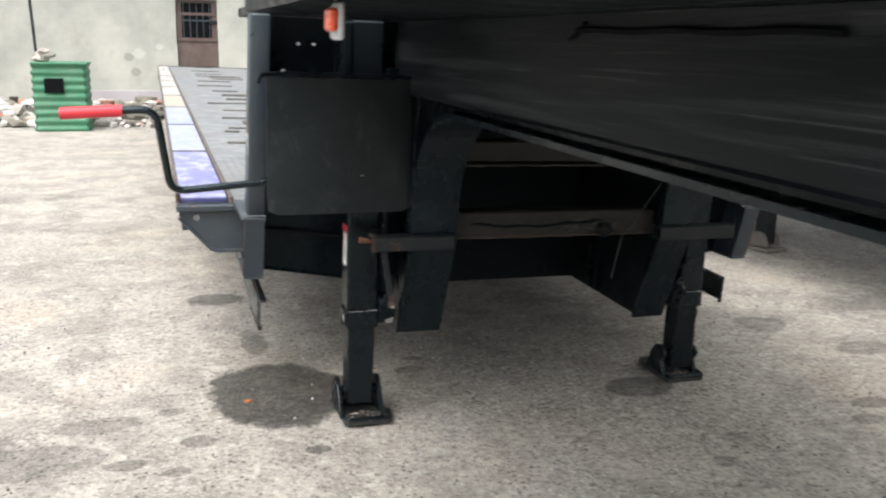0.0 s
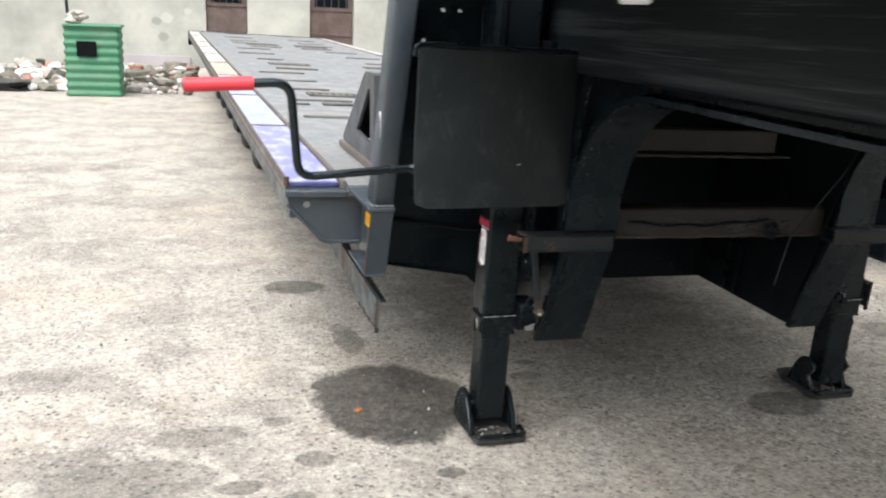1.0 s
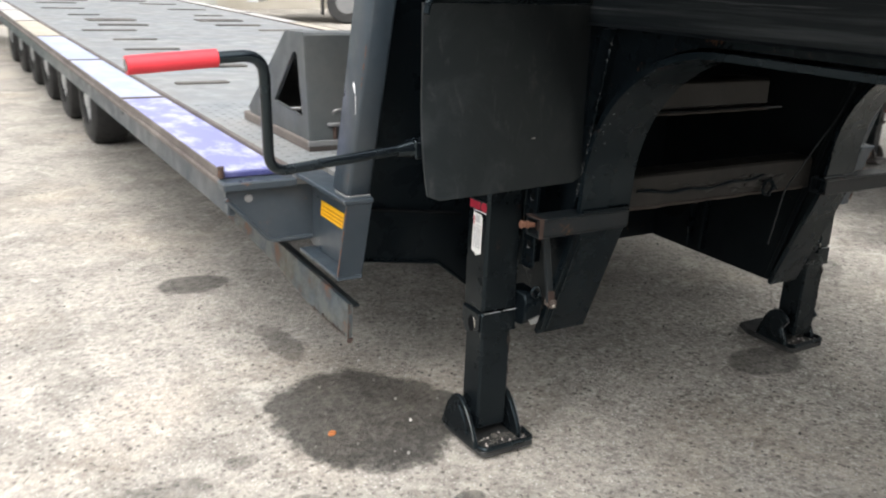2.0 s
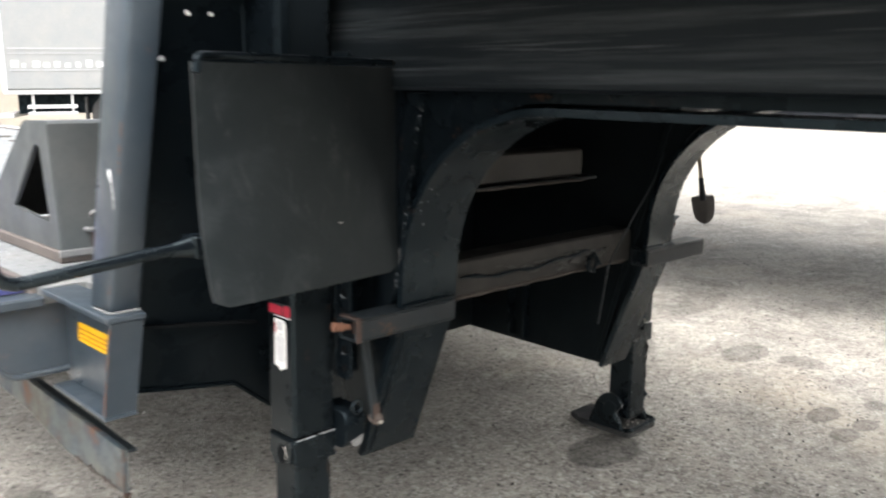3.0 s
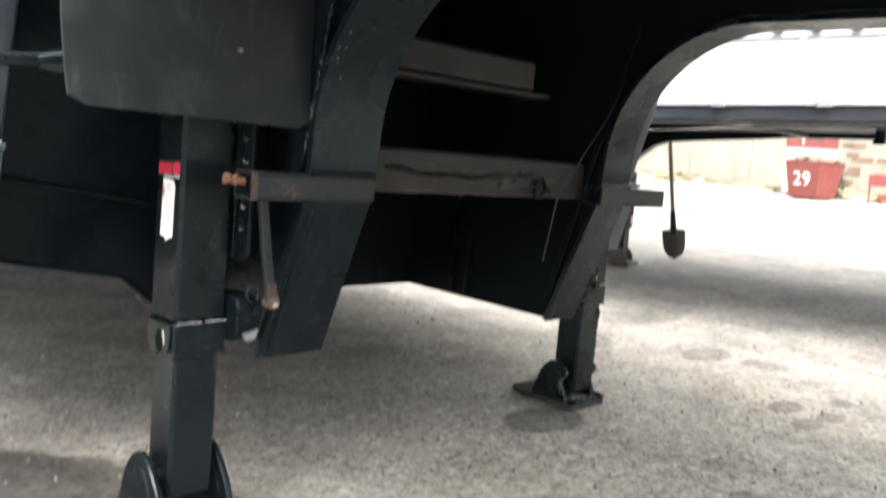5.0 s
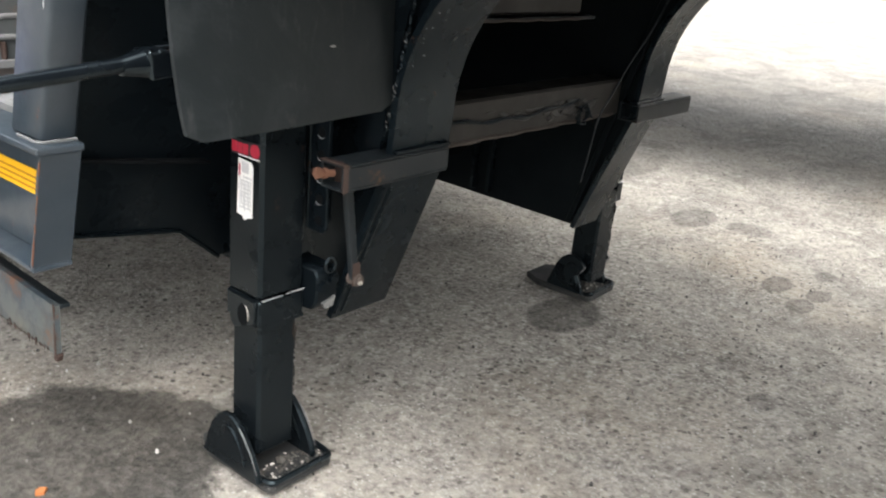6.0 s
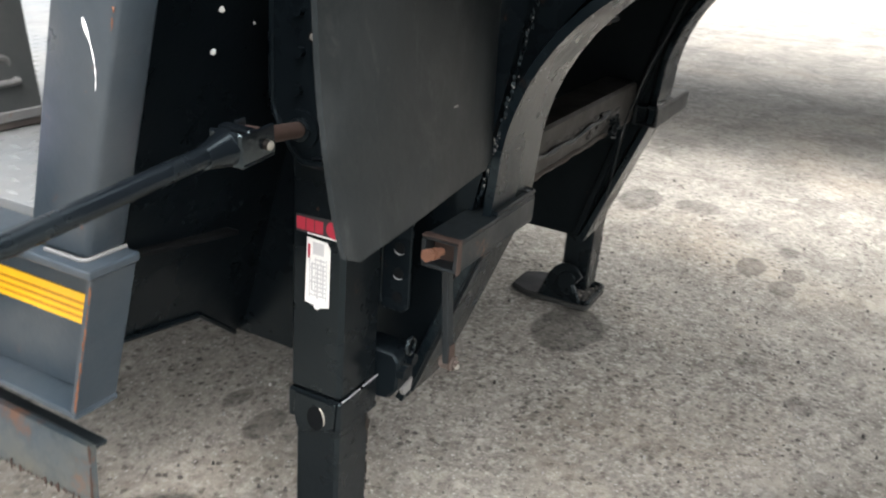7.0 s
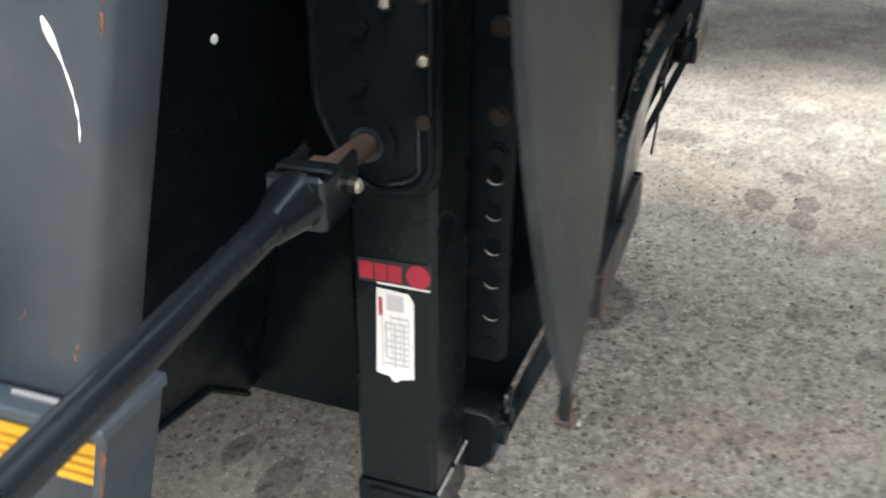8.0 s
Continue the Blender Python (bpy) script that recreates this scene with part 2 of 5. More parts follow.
def concrete():
    k = Mat("worn yard concrete", 0.9, 0, 0.3).world_co()
    big = k.noise(0.55, 5, 0.6)
    mid = k.noise(2.6, 8, 0.74)
    grit = k.noise(38, 6, 0.78)
    pits = k.voronoi(70)
    c = k.mix(k.ramp(big, (0.3, 0.0), (0.7, 1.0)), (0.34, 0.315, 0.275), (0.47, 0.44, 0.39))
    c = k.mix(k.ramp(mid, (0.46, 0.0), (0.58, 0.75)), c, (0.19, 0.178, 0.158))
    c = k.mix(k.ramp(k.noise(7.5, 6, 0.7), (0.55, 0.0), (0.64, 0.6)), c, (0.58, 0.555, 0.50))
    # worn cement with dark aggregate showing through
    c = k.mix(k.ramp(grit, (0.38, 0.70), (0.52, 0.0)), c, (0.15, 0.140, 0.127))
    c = k.mix(k.ramp(k.noise(85, 4, 0.7), (0.56, 0.0), (0.68, 0.55)), c, (0.66, 0.64, 0.59))
    c = k.mix(k.ramp(pits, (0.06, 0.8), (0.16, 0.0)), c, (0.09, 0.085, 0.08))
    c = k.mix(k.ramp(k.noise(1.1, 4), (0.52, 0.0), (0.75, 0.45)), c, (0.52, 0.43, 0.32))
    # the cement skin is worn off round the middle of the yard
    spot = k.n.new("ShaderNodeVectorMath")
    spot.operation = "DISTANCE"
    k.l.new(k.co, spot.inputs[0])
    spot.inputs[1].default_value = (0.45, -0.05, 0.0)
    off = spot.outputs["Value"]
    for scale, most in ((50, 0.40), (110, 0.30)):
        cells = k.n.new("ShaderNodeTexVoronoi")
        cells.inputs["Scale"].default_value = scale
        k.l.new(k.co, cells.inputs["Vector"])
        tone = k.n.new("ShaderNodeSeparateColor")
        k.l.new(cells.outputs["Color"], tone.inputs[0])
        stone = k.ramp(tone.outputs[0], (0.0, (0.075, 0.070, 0.064)), (0.30, (0.20, 0.19, 0.172)), (0.70, (0.37, 0.35, 0.315)), (1.0, (0.62, 0.60, 0.56)))
        bare = k.ramp(k.noise(2.1 if scale < 100 else 3.4, 5, 0.65), (0.36, 0.12), (0.62, 1.0))
        bare = k.math("MAXIMUM", bare, k.ramp(k.math("ADD", k.math("MULTIPLY", off, 0.55), k.noise(1.6, 4, 0.6)), (0.85, 1.6), (1.35, 0.0)))
        c = k.mix(k.math("MULTIPLY", k.math("MULTIPLY", bare, most), k.ramp(cells.outputs["Distance"], (0.25, 1.0), (0.62, 0.25))), c, stone)
    edge = k.math("MULTIPLY", k.math("SUBTRACT", k.noise(110, 3, 0.7), 0.5), 0.9)
    where = k.ramp(k.noise(4.2, 5, 0.7), (0.36, 0.25), (0.6, 1.0))
    dark_spot = k.math("MULTIPLY", k.ramp(k.math("ADD", k.voronoi(36), edge), (0.19, 1.0), (0.27, 0.0)), where)
    c = k.mix(k.math("MULTIPLY", dark_spot, 0.88), c, (0.075, 0.070, 0.064))
    pale_spot = k.ramp(k.math("ADD", k.voronoi(57), edge), (0.10, 1.0), (0.17, 0.0))
    c = k.mix(k.math("MULTIPLY", pale_spot, 0.75), c, (0.60, 0.585, 0.55))
    sep = k.n.new("ShaderNodeSeparateXYZ")
    k.l.new(k.co, sep.inputs[0])
    wob = k.math("MULTIPLY", k.math("SUBTRACT", k.noise(6.5, 8, 0.72), 0.5), 0.95)
    wet = None
    for x, y, rx, ry, dark in STAINS:
        dx = k.math("MULTIPLY", k.math("SUBTRACT", sep.outputs[0], x), 1 / rx)
        dy = k.math("MULTIPLY", k.math("SUBTRACT", sep.outputs[1], y), 1 / ry)
        d = k.math("ADD", k.math("SQRT", k.math("ADD", k.math("MULTIPLY", dx, dx), k.math("MULTIPLY", dy, dy))), wob)
        s = k.math("MULTIPLY", k.ramp(d, (0.86, 1.0), (1.0, 0.0)), dark)
        wet = s if wet is None else k.math("MAXIMUM", wet, s)
    c = k.mix(k.math("MULTIPLY", wet, k.ramp(grit, (0.40, 1.0), (0.66, 0.80))), c, (0.022, 0.021, 0.019))
    k.set("Base Color", c)
    k.set("Roughness", k.math("SUBTRACT", 0.92, k.math("MULTIPLY", wet, k.ramp(mid, (0.35, 0.62), (0.6, 0.2)))))
    h = k.math("ADD", k.math("MULTIPLY", grit, 1.0), k.math("MULTIPLY", pits, 0.4))
    return k.bump(h, 0.7, 0.012).m


CONCRETE = concrete()


def plaster(name, a, b, stain):
    k = Mat(name, 0.9, 0, 0.2).world_co()
    c = k.mix(k.ramp(k.noise(0.7, 6, 0.65), (0.35, 0.0), (0.65, 1.0)), a, b)
    c = k.mix(k.ramp(k.noise(2.4, 5, 0.7, (1.0, 1.0, 0.5)), (0.56, 0.0), (0.75, 0.5)), c, stain)
    k.set("Base Color", c)
    return k.bump(k.noise(25, 5), 0.3, 0.01).m


PLASTER = plaster("whitewashed plaster", (0.27, 0.28, 0.255), (0.42, 0.42, 0.38), (0.26, 0.25, 0.225))
PLASTER_OLD = plaster("peeling pale plaster", (0.42, 0.385, 0.32), (0.52, 0.49, 0.43), (0.40, 0.27, 0.19))

DAMP = [plaster("grey filler patch", (0.20, 0.21, 0.19), (0.30, 0.31, 0.28), (0.2, 0.2, 0.18)), plaster("pale filler patch", (0.36, 0.37, 0.34), (0.46, 0.46, 0.42), (0.38, 0.38, 0.35))]

# ---- building helpers ----
W = {}


def place(ob, parent, c):
    W[ob.name] = Matrix.Translation(c)
    if parent:
        ob.parent = parent
        ob.matrix_parent_inverse = W[parent.name].inverted()
    ob.matrix_basis = Matrix.Translation(c)
    return ob


def thing(name, at, label, category, group="", kind=""):
    """An Empty at a thing's base, which parents its parts."""
    return tagged(place(new(name), None, Vector(at)), label, category, group, kind)


def part(name, bm, material, parent=None, label="", smooth=False):
    """Links a bmesh, drawn in world places, as ONE mesh object under a thing or a part."""
    bmesh.ops.recalc_face_normals(bm, faces=bm.faces)
    lo = Vector([min(v.co[i] for v in bm.verts) for i in range(3)])
    hi = Vector([max(v.co[i] for v in bm.verts) for i in range(3)])
    c = (lo + hi) / 2
    bmesh.ops.translate(bm, vec=-c, verts=bm.verts)
    me = bpy.data.meshes.new(name)
    bm.to_mesh(me)
    bm.free()
    if smooth:
        me.polygons.foreach_set("use_smooth", [True] * len(me.polygons))
        me.set_sharp_from_angle(angle=radians(35))
    for m in material if isinstance(material, (list, tuple)) else [material]:
        me.materials.append(m)
    return tagged(place(new(name, me), parent, c), label)


def bevelled(bm, width, seg=1):
    if width:
        bmesh.ops.bevel(bm, geom=list(bm.edges), offset=width, segments=seg, affect="EDGES", clamp_overlap=True)
    return bm


def box(x0, x1, y0, y1, z0, z1, bevel=0.003):
    bm = bmesh.new()
    bmesh.ops.create_cube(bm, size=1.0, matrix=Matrix.Translation(((x0 + x1) / 2, (y0 + y1) / 2, (z0 + z1) / 2)) @ Matrix.Diagonal((x1 - x0, y1 - y0, z1 - z0, 1)))
    return bevelled(bm, bevel)


def obox(m, sx, sy, sz, bevel=0.003):
    """A box of that size about the pose m."""
    bm = bmesh.new()
    bmesh.ops.create_cube(bm, size=1.0, matrix=Matrix.Diagonal((sx, sy, sz, 1)))
    bevelled(bm, bevel)
    bmesh.ops.transform(bm, matrix=m, verts=bm.verts)
    return bm


def slab(points, axis, a, b, bevel=0.0):
    """A flat outline pulled from a to b along an axis. Outline in the two other axes, in order xyz."""
    def at(p, v):
        p = list(p)
        p.insert("xyz".index(axis), v)
        return p
    bm = bmesh.new()
    f0 = [bm.verts.new(at(p, a)) for p in points]
    f1 = [bm.verts.new(at(p, b)) for p in points]
    bm.faces.new(f0)
    bm.faces.new(f1[::-1])
    for i in range(len(points)):
        j = (i + 1) % len(points)
        bm.faces.new((f0[i], f1[i], f1[j], f0[j]))
    bmesh.ops.recalc_face_normals(bm, faces=bm.faces)
    if bevel:
        bmesh.ops.bevel(bm, geom=list(bm.edges), offset=bevel, segments=1, affect="EDGES", clamp_overlap=True)
    return bm


def cyl(p, q, r, r2=None, seg=20, bevel=0.0):
    p, q = Vector(p), Vector(q)
    bm = bmesh.new()
    d = q - p
    m = Matrix.Translation((p + q) / 2) @ d.to_track_quat("Z", "Y").to_matrix().to_4x4()
    bmesh.ops.create_cone(bm, cap_ends=True, segments=seg, radius1=r, radius2=r if r2 is None else r2, depth=d.length, matrix=m)
    if bevel:
        bmesh.ops.bevel(bm, geom=[e for e in bm.edges if any(len(f.verts) > 4 for f in e.link_faces)], offset=bevel, segments=2, affect="EDGES", clamp_overlap=True)
    return bm


def rounded(points, r, n=6):
    """A polyline with its inner corners turned into arcs of radius about r."""
    pts = [Vector(p) for p in points]
    out = [pts[0]]
    for a, b, c in zip(pts, pts[1:], pts[2:]):
        u, v = (a - b), (c - b)
        k = min(r, u.length * 0.45, v.length * 0.45)
        s, e = b + u.normalized() * k, b + v.normalized() * k
        out += [(1 - t) ** 2 * s + 2 * t * (1 - t) * b + t * t * e for t in [i / n for i in range(n + 1)]]
    return out + [pts[-1]]


def tube(points, r, seg=14, caps=True):
    pts = [Vector(p) for p in points]
    bm = bmesh.new()
    rings = []
    up = Vector((0.31, 0.17, 0.93))
    for i, p in enumerate(pts):
        d = (pts[min(i + 1, len(pts) - 1)] - pts[max(i - 1, 0)]).normalized()
        a = d.cross(up).normalized()
        b = d.cross(a)
        rr = r[i] if isinstance(r, (list, tuple)) else r
        rings.append([bm.verts.new(p + a * rr * math.cos(2 * math.pi * k / seg) + b * rr * math.sin(2 * math.pi * k / seg)) for k in range(seg)])
    for s, t in zip(rings, rings[1:]):
        for k in range(seg):
            bm.faces.new((s[k], s[(k + 1) % seg], t[(k + 1) % seg], t[k]))
    if caps:
        bm.faces.new(rings[0])
        bm.faces.new(rings[-1][::-1])
    return bm


def join(*bms):
    """Several bmeshes of one part as one."""
    out = bmesh.new()
    for b in bms:
        me = bpy.data.meshes.new("join")
        b.to_mesh(me)
        b.free()
        out.from_mesh(me)
        bpy.data.meshes.remove(me)
    return out


def ribbon(profile, x0, x1, thick):
    """A plate of even thickness bent along a profile of (y, z), from x0 to x1."""
    bm = bmesh.new()
    pts = [Vector(p) for p in profile]
    rows = []
    for i, p in enumerate(pts):
        d = (pts[min(i + 1, len(pts) - 1)] - pts[max(i - 1, 0)]).normalized()
        nrm = Vector((-d.y, d.x)) * thick
        q = p + nrm
        rows.append([bm.verts.new(v) for v in ((x0, p.x, p.y), (x1, p.x, p.y), (x1, q.x, q.y), (x0, q.x, q.y))])
    for a, b in zip(rows, rows[1:]):
        for k in range(4):
            bm.faces.new((a[k], a[(k + 1) % 4], b[(k + 1) % 4], b[k]))
    bm.faces.new(rows[0])
    bm.faces.new(rows[-1][::-1])
    return bm


def blob(c, r, squash=(1, 1, 1), rough=0.25, seed=0, sub=2):
    bm = bmesh.new()
    bmesh.ops.create_icosphere(bm, subdivisions=sub, radius=1.0)
    off = Vector((seed * 3.7, seed * 1.3, seed * 5.1))
    for v in bm.verts:
        k = 1 + rough * 2 * (noise.noise(v.co * 1.3 + off))
        v.co = Vector((v.co.x * squash[0], v.co.y * squash[1], v.co.z * squash[2])) * r * k + Vector(c)
    return bm


def rust_run(p, q, n, r, seed=1):
    """Broken rust flakes along an edge."""
    rnd = random.Random(seed)
    p, q = Vector(p), Vector(q)
    bits = []
    for i in range(n):
        t = rnd.random() ** 1.3
        c = p.lerp(q, t)
        bits.append(blob(c, r * rnd.uniform(0.4, 1.2), (0.5, 0.7, rnd.uniform(1.0, 3.5)), 0.5, i + seed, 1))
    return join(*bits)


# ---- ground and walls ----
def make_ground():
    bm = bmesh.new()
    xs = [-300, -60, -20, -8] + [-5 + 0.25 * i for i in range(41)] + [8, 14, 24, 60, 300]
    ys = [-300, -60, -20, -8] + [-4 + 0.25 * i for i in range(41)] + [9, 13, 18, 26, 60, 300]
    grid = [[bm.verts.new((x, y, 0.006 * noise.noise(Vector((x, y, 0)) * 0.9) * (abs(x) < 5 and -4 < y < 6) - 0.004)) for y in ys] for x in xs]
    for i in range(len(xs) - 1):
        for j in range(len(ys) - 1):
            bm.faces.new((grid[i][j], grid[i + 1][j], grid[i + 1][j + 1], grid[i][j + 1]))
    tagged(part("ground", bm, CONCRETE, smooth=True), "worn pale concrete yard with wet and oily stains", "ground", kind="structure")


def make_gravel():
    """Loose grit on the concrete, thickest near the trailer's legs."""
    rnd = random.Random(5)
    verts, faces = [], []
    for i in range(1700):
        x, y = rnd.gauss(0.1, 1.5), rnd.gauss(0.1, 1.1)
        if abs(x) > 4 or abs(y) > 3.5:
            continue
        r = 0.0016 + 0.0040 * rnd.random() ** 4
        a = rnd.random() * 6.3
        b = len(verts)
        for k in range(5):
            t = a + k * 1.2566 + rnd.uniform(-0.3, 0.3)
            verts.append((x + r * math.cos(t), y + r * math.sin(t), -0.004))
        for k in range(5):
            t = a + k * 1.2566 + rnd.uniform(-0.3, 0.3)
            verts.append((x + 0.6 * r * math.cos(t), y + 0.6 * r * math.sin(t), r * rnd.uniform(0.5, 0.9)))
        faces += [(b + k, b + (k + 1) % 5, b + 5 + (k + 1) % 5, b + 5 + k) for k in range(5)] + [tuple(b + 5 + k for k in range(5))]
    me = bpy.data.meshes.new("grit")
    me.from_pydata(verts, [], faces)
    k = Mat("loose grit", 0.9)
    geo = k.n.new("ShaderNodeNewGeometry")
    k.set("Base Color", k.ramp(geo.outputs["Random Per Island"], (0.0, (0.05, 0.048, 0.045)), (0.62, (0.16, 0.15, 0.14)), (0.93, (0.36, 0.35, 0.33)), (1.0, (0.55, 0.54, 0.52))))
    me.materials.append(k.m)
    tagged(new("grit", me), "loose grey grit and pale stone chips on the concrete", "gravel", kind="stuff")


def make_back_wall(y=17.0):
    openings = [(-1.14, -0.28), (1.03, 1.99), (-9.2, -8.2)]
    w = thing("wall_north", (0, y, 0), "whitewashed plaster yard wall, patchy and stained", "wall", kind="structure")
    xs = sorted(openings)
    x = -14.0
    for a, b in xs:
        part("wall_panel", box(x, a, y, y + 0.3, 0, 3.6, 0), PLASTER, w)
        part("wall_panel", box(a, b, y, y + 0.3, 2.15, 3.6, 0), PLASTER, w)
        x = b
    part("wall_panel", box(x, 3.2, y, y + 0.3, 0, 3.6, 0), PLASTER, w)
    part("wall_panel", box(2.9, 3.2, y + 0.304, y + 5.5, 0, 3.6, 0), PLASTER, w)
    part("wall_panel", box(3.204, 20.0, y + 5.2, y + 5.5, 0, 3.6, 0), PLASTER_OLD, w)
    part("plinth", box(-3.8, -1.47, y - 0.06, y - 0.004, 0, 0.24, 0.01), plaster("damp grey plinth", (0.30, 0.28, 0.29), (0.38, 0.36, 0.37), (0.2, 0.19, 0.19)), w)
    for i, (x, z, r) in enumerate(((-2.12, 0.93, 0.10), (-1.92, 1.0, 0.13), (-2.0, 0.62, 0.11), (-1.5, 1.15, 0.08))):
        part("damp_patch", slab([(x + r * math.cos(k * 0.4488) * (1 + 0.13 * math.sin(k * 2.7 + i)), z + r * 0.8 * math.sin(k * 0.4488) * (1 + 0.10 * math.sin(k * 1.9))) for k in range(14)], "y", y - 0.004, y - 0.001), DAMP[i % 2], w)
    for i, (a, b) in enumerate(xs):
        d = thing("door_%d" % (i + 1), ((a + b) / 2, y + 0.1, 0), "brown painted steel door, closed, with a dark barred window", "door", kind="structure")
        part("door_leaf", box(a + 0.01, b - 0.01, y + 0.10, y + 0.15, 0.02, 2.14, 0.004), BROWN, d)
        for z in (0.75, 1.28, 1.82):
            part("door_rail", box(a + 0.03, b - 0.03, y + 0.075, y + 0.10, z, z + 0.06, 0.004), BROWN, d)
        part("grille_field", box(a + 0.12, b - 0.12, y + 0.092, y + 0.099, 1.36, 2.08, 0.002), DARK, d, "dark barred window in the door")
        for q in range(5):
            xg = a + 0.16 + (b - a - 0.32) * q / 4
            part("grille_bar", cyl((xg, y + 0.084, 1.36), (xg, y + 0.084, 2.08), 0.009, seg=8), SLATE, d)
        part("grille_rail", box(a + 0.12, b - 0.12, y + 0.078, y + 0.090, 1.70, 1.73, 0.002), SLATE, d)
        for z in (0.5, 1.72):
            part("hinge", cyl((a + 0.0, y + 0.05, z), (a + 0.0, y + 0.05, z + 0.16), 0.03, seg=10), BROWN, d)
        part("bolt_bar", box(b - 0.18, b + 0.05, y + 0.04, y + 0.075, 1.66, 1.72, 0.004), GREY_BAR, d)
    for x0, x1, y0, y1 in ((-40, 40, -32, -31.7), (-14.3, -14, -31.7, 17.3)):
        tagged(part("wall_far", box(x0, x1, y0, y1, 0, 3.2, 0), PLASTER), "plain pale yard wall", "wall", kind="structure")


def make_east_wall():
    """The far wall across the yard, past the second trailer."""
    a, b = Vector((38.3, 31.3, 0)), Vector((17.8, -10.8, 0))
    d = (b - a).normalized()
    nrm = Vector((-d.y, d.x, 0))
    w = thing("wall_east", (28, 10, 0), "far pale yard wall with worn patches and weeds at its foot", "wall", kind="structure")
    L = (b - a).length
    for i in range(12):
        m = Matrix.Translation(a + d * (L * (i + 0.5) / 12) + Vector((0, 0, 1.4))) @ Matrix.Rotation(math.atan2(d.y, d.x), 4, "Z")
        part("wall_panel", obox(m, L / 12 - 0.05, 0.25, 2.8, 0.02), PLASTER_OLD, w)
    rnd = random.Random(8)
    brick = plain("orange brick", (0.36, 0.25, 0.18), 0.9, vary=0.5, scale=6)
    ang = math.atan2(d.y, d.x)
    for i in range(70):
        q = a + d * (L * rnd.uniform(0.50, 0.72)) - nrm * (0.135 if nrm.x > 0 else -0.135)
        part("brick", obox(Matrix.Translation((q.x, q.y, 0.25 + 0.15 * rnd.randrange(0, 15))) @ Matrix.Rotation(ang, 4, "Z"), rnd.uniform(0.3, 0.9), 0.03, 0.13, 0), brick, w)
    bits = []
    for i in range(260):
        p = a + d * L * rnd.random() - nrm * (rnd.uniform(0.2, 3.2) if nrm.x > 0 else -rnd.uniform(0.2, 3.2))
        r = rnd.uniform(0.15, 0.5)
        bits.append(blob((p.x, p.y, 0.02), r, (1.5, 1.5, rnd.uniform(0.15, 0.5)), 0.6, i, 1))
    k = Mat("dry weeds and dirt", 0.95)
    geo = k.n.new("ShaderNodeNewGeometry")
    k.set("Base Color", k.ramp(geo.outputs["Random Per Island"], (0.0, (0.10, 0.085, 0.05)), (0.5, (0.20, 0.17, 0.10)), (0.8, (0.26, 0.24, 0.13)), (1.0, (0.34, 0.30, 0.24))))
    tagged(part("weeds", join(*bits), k.m), "dry weeds and dirt along the foot of the far wall", "weeds", kind="stuff")


make_ground()
make_gravel()
make_back_wall()
make_east_wall()

# ---- the lowbed trailer ----
trailer = thing("lowbed_trailer", (0, 3, 0), "black and slate grey lowbed gooseneck trailer on its landing legs", "trailer")

FLANGE = [(-0.042, 0.31), (-0.172, 0.655), (-0.178, 0.735)]
FLANGE += [(-0.548 + 0.37 * math.cos(radians(a)), 0.735 + 0.364 * math.sin(radians(a))) for a in range(6, 91, 6)]
FLANGE += [(-1.2, 1.097), (-3.85, 1.095)]


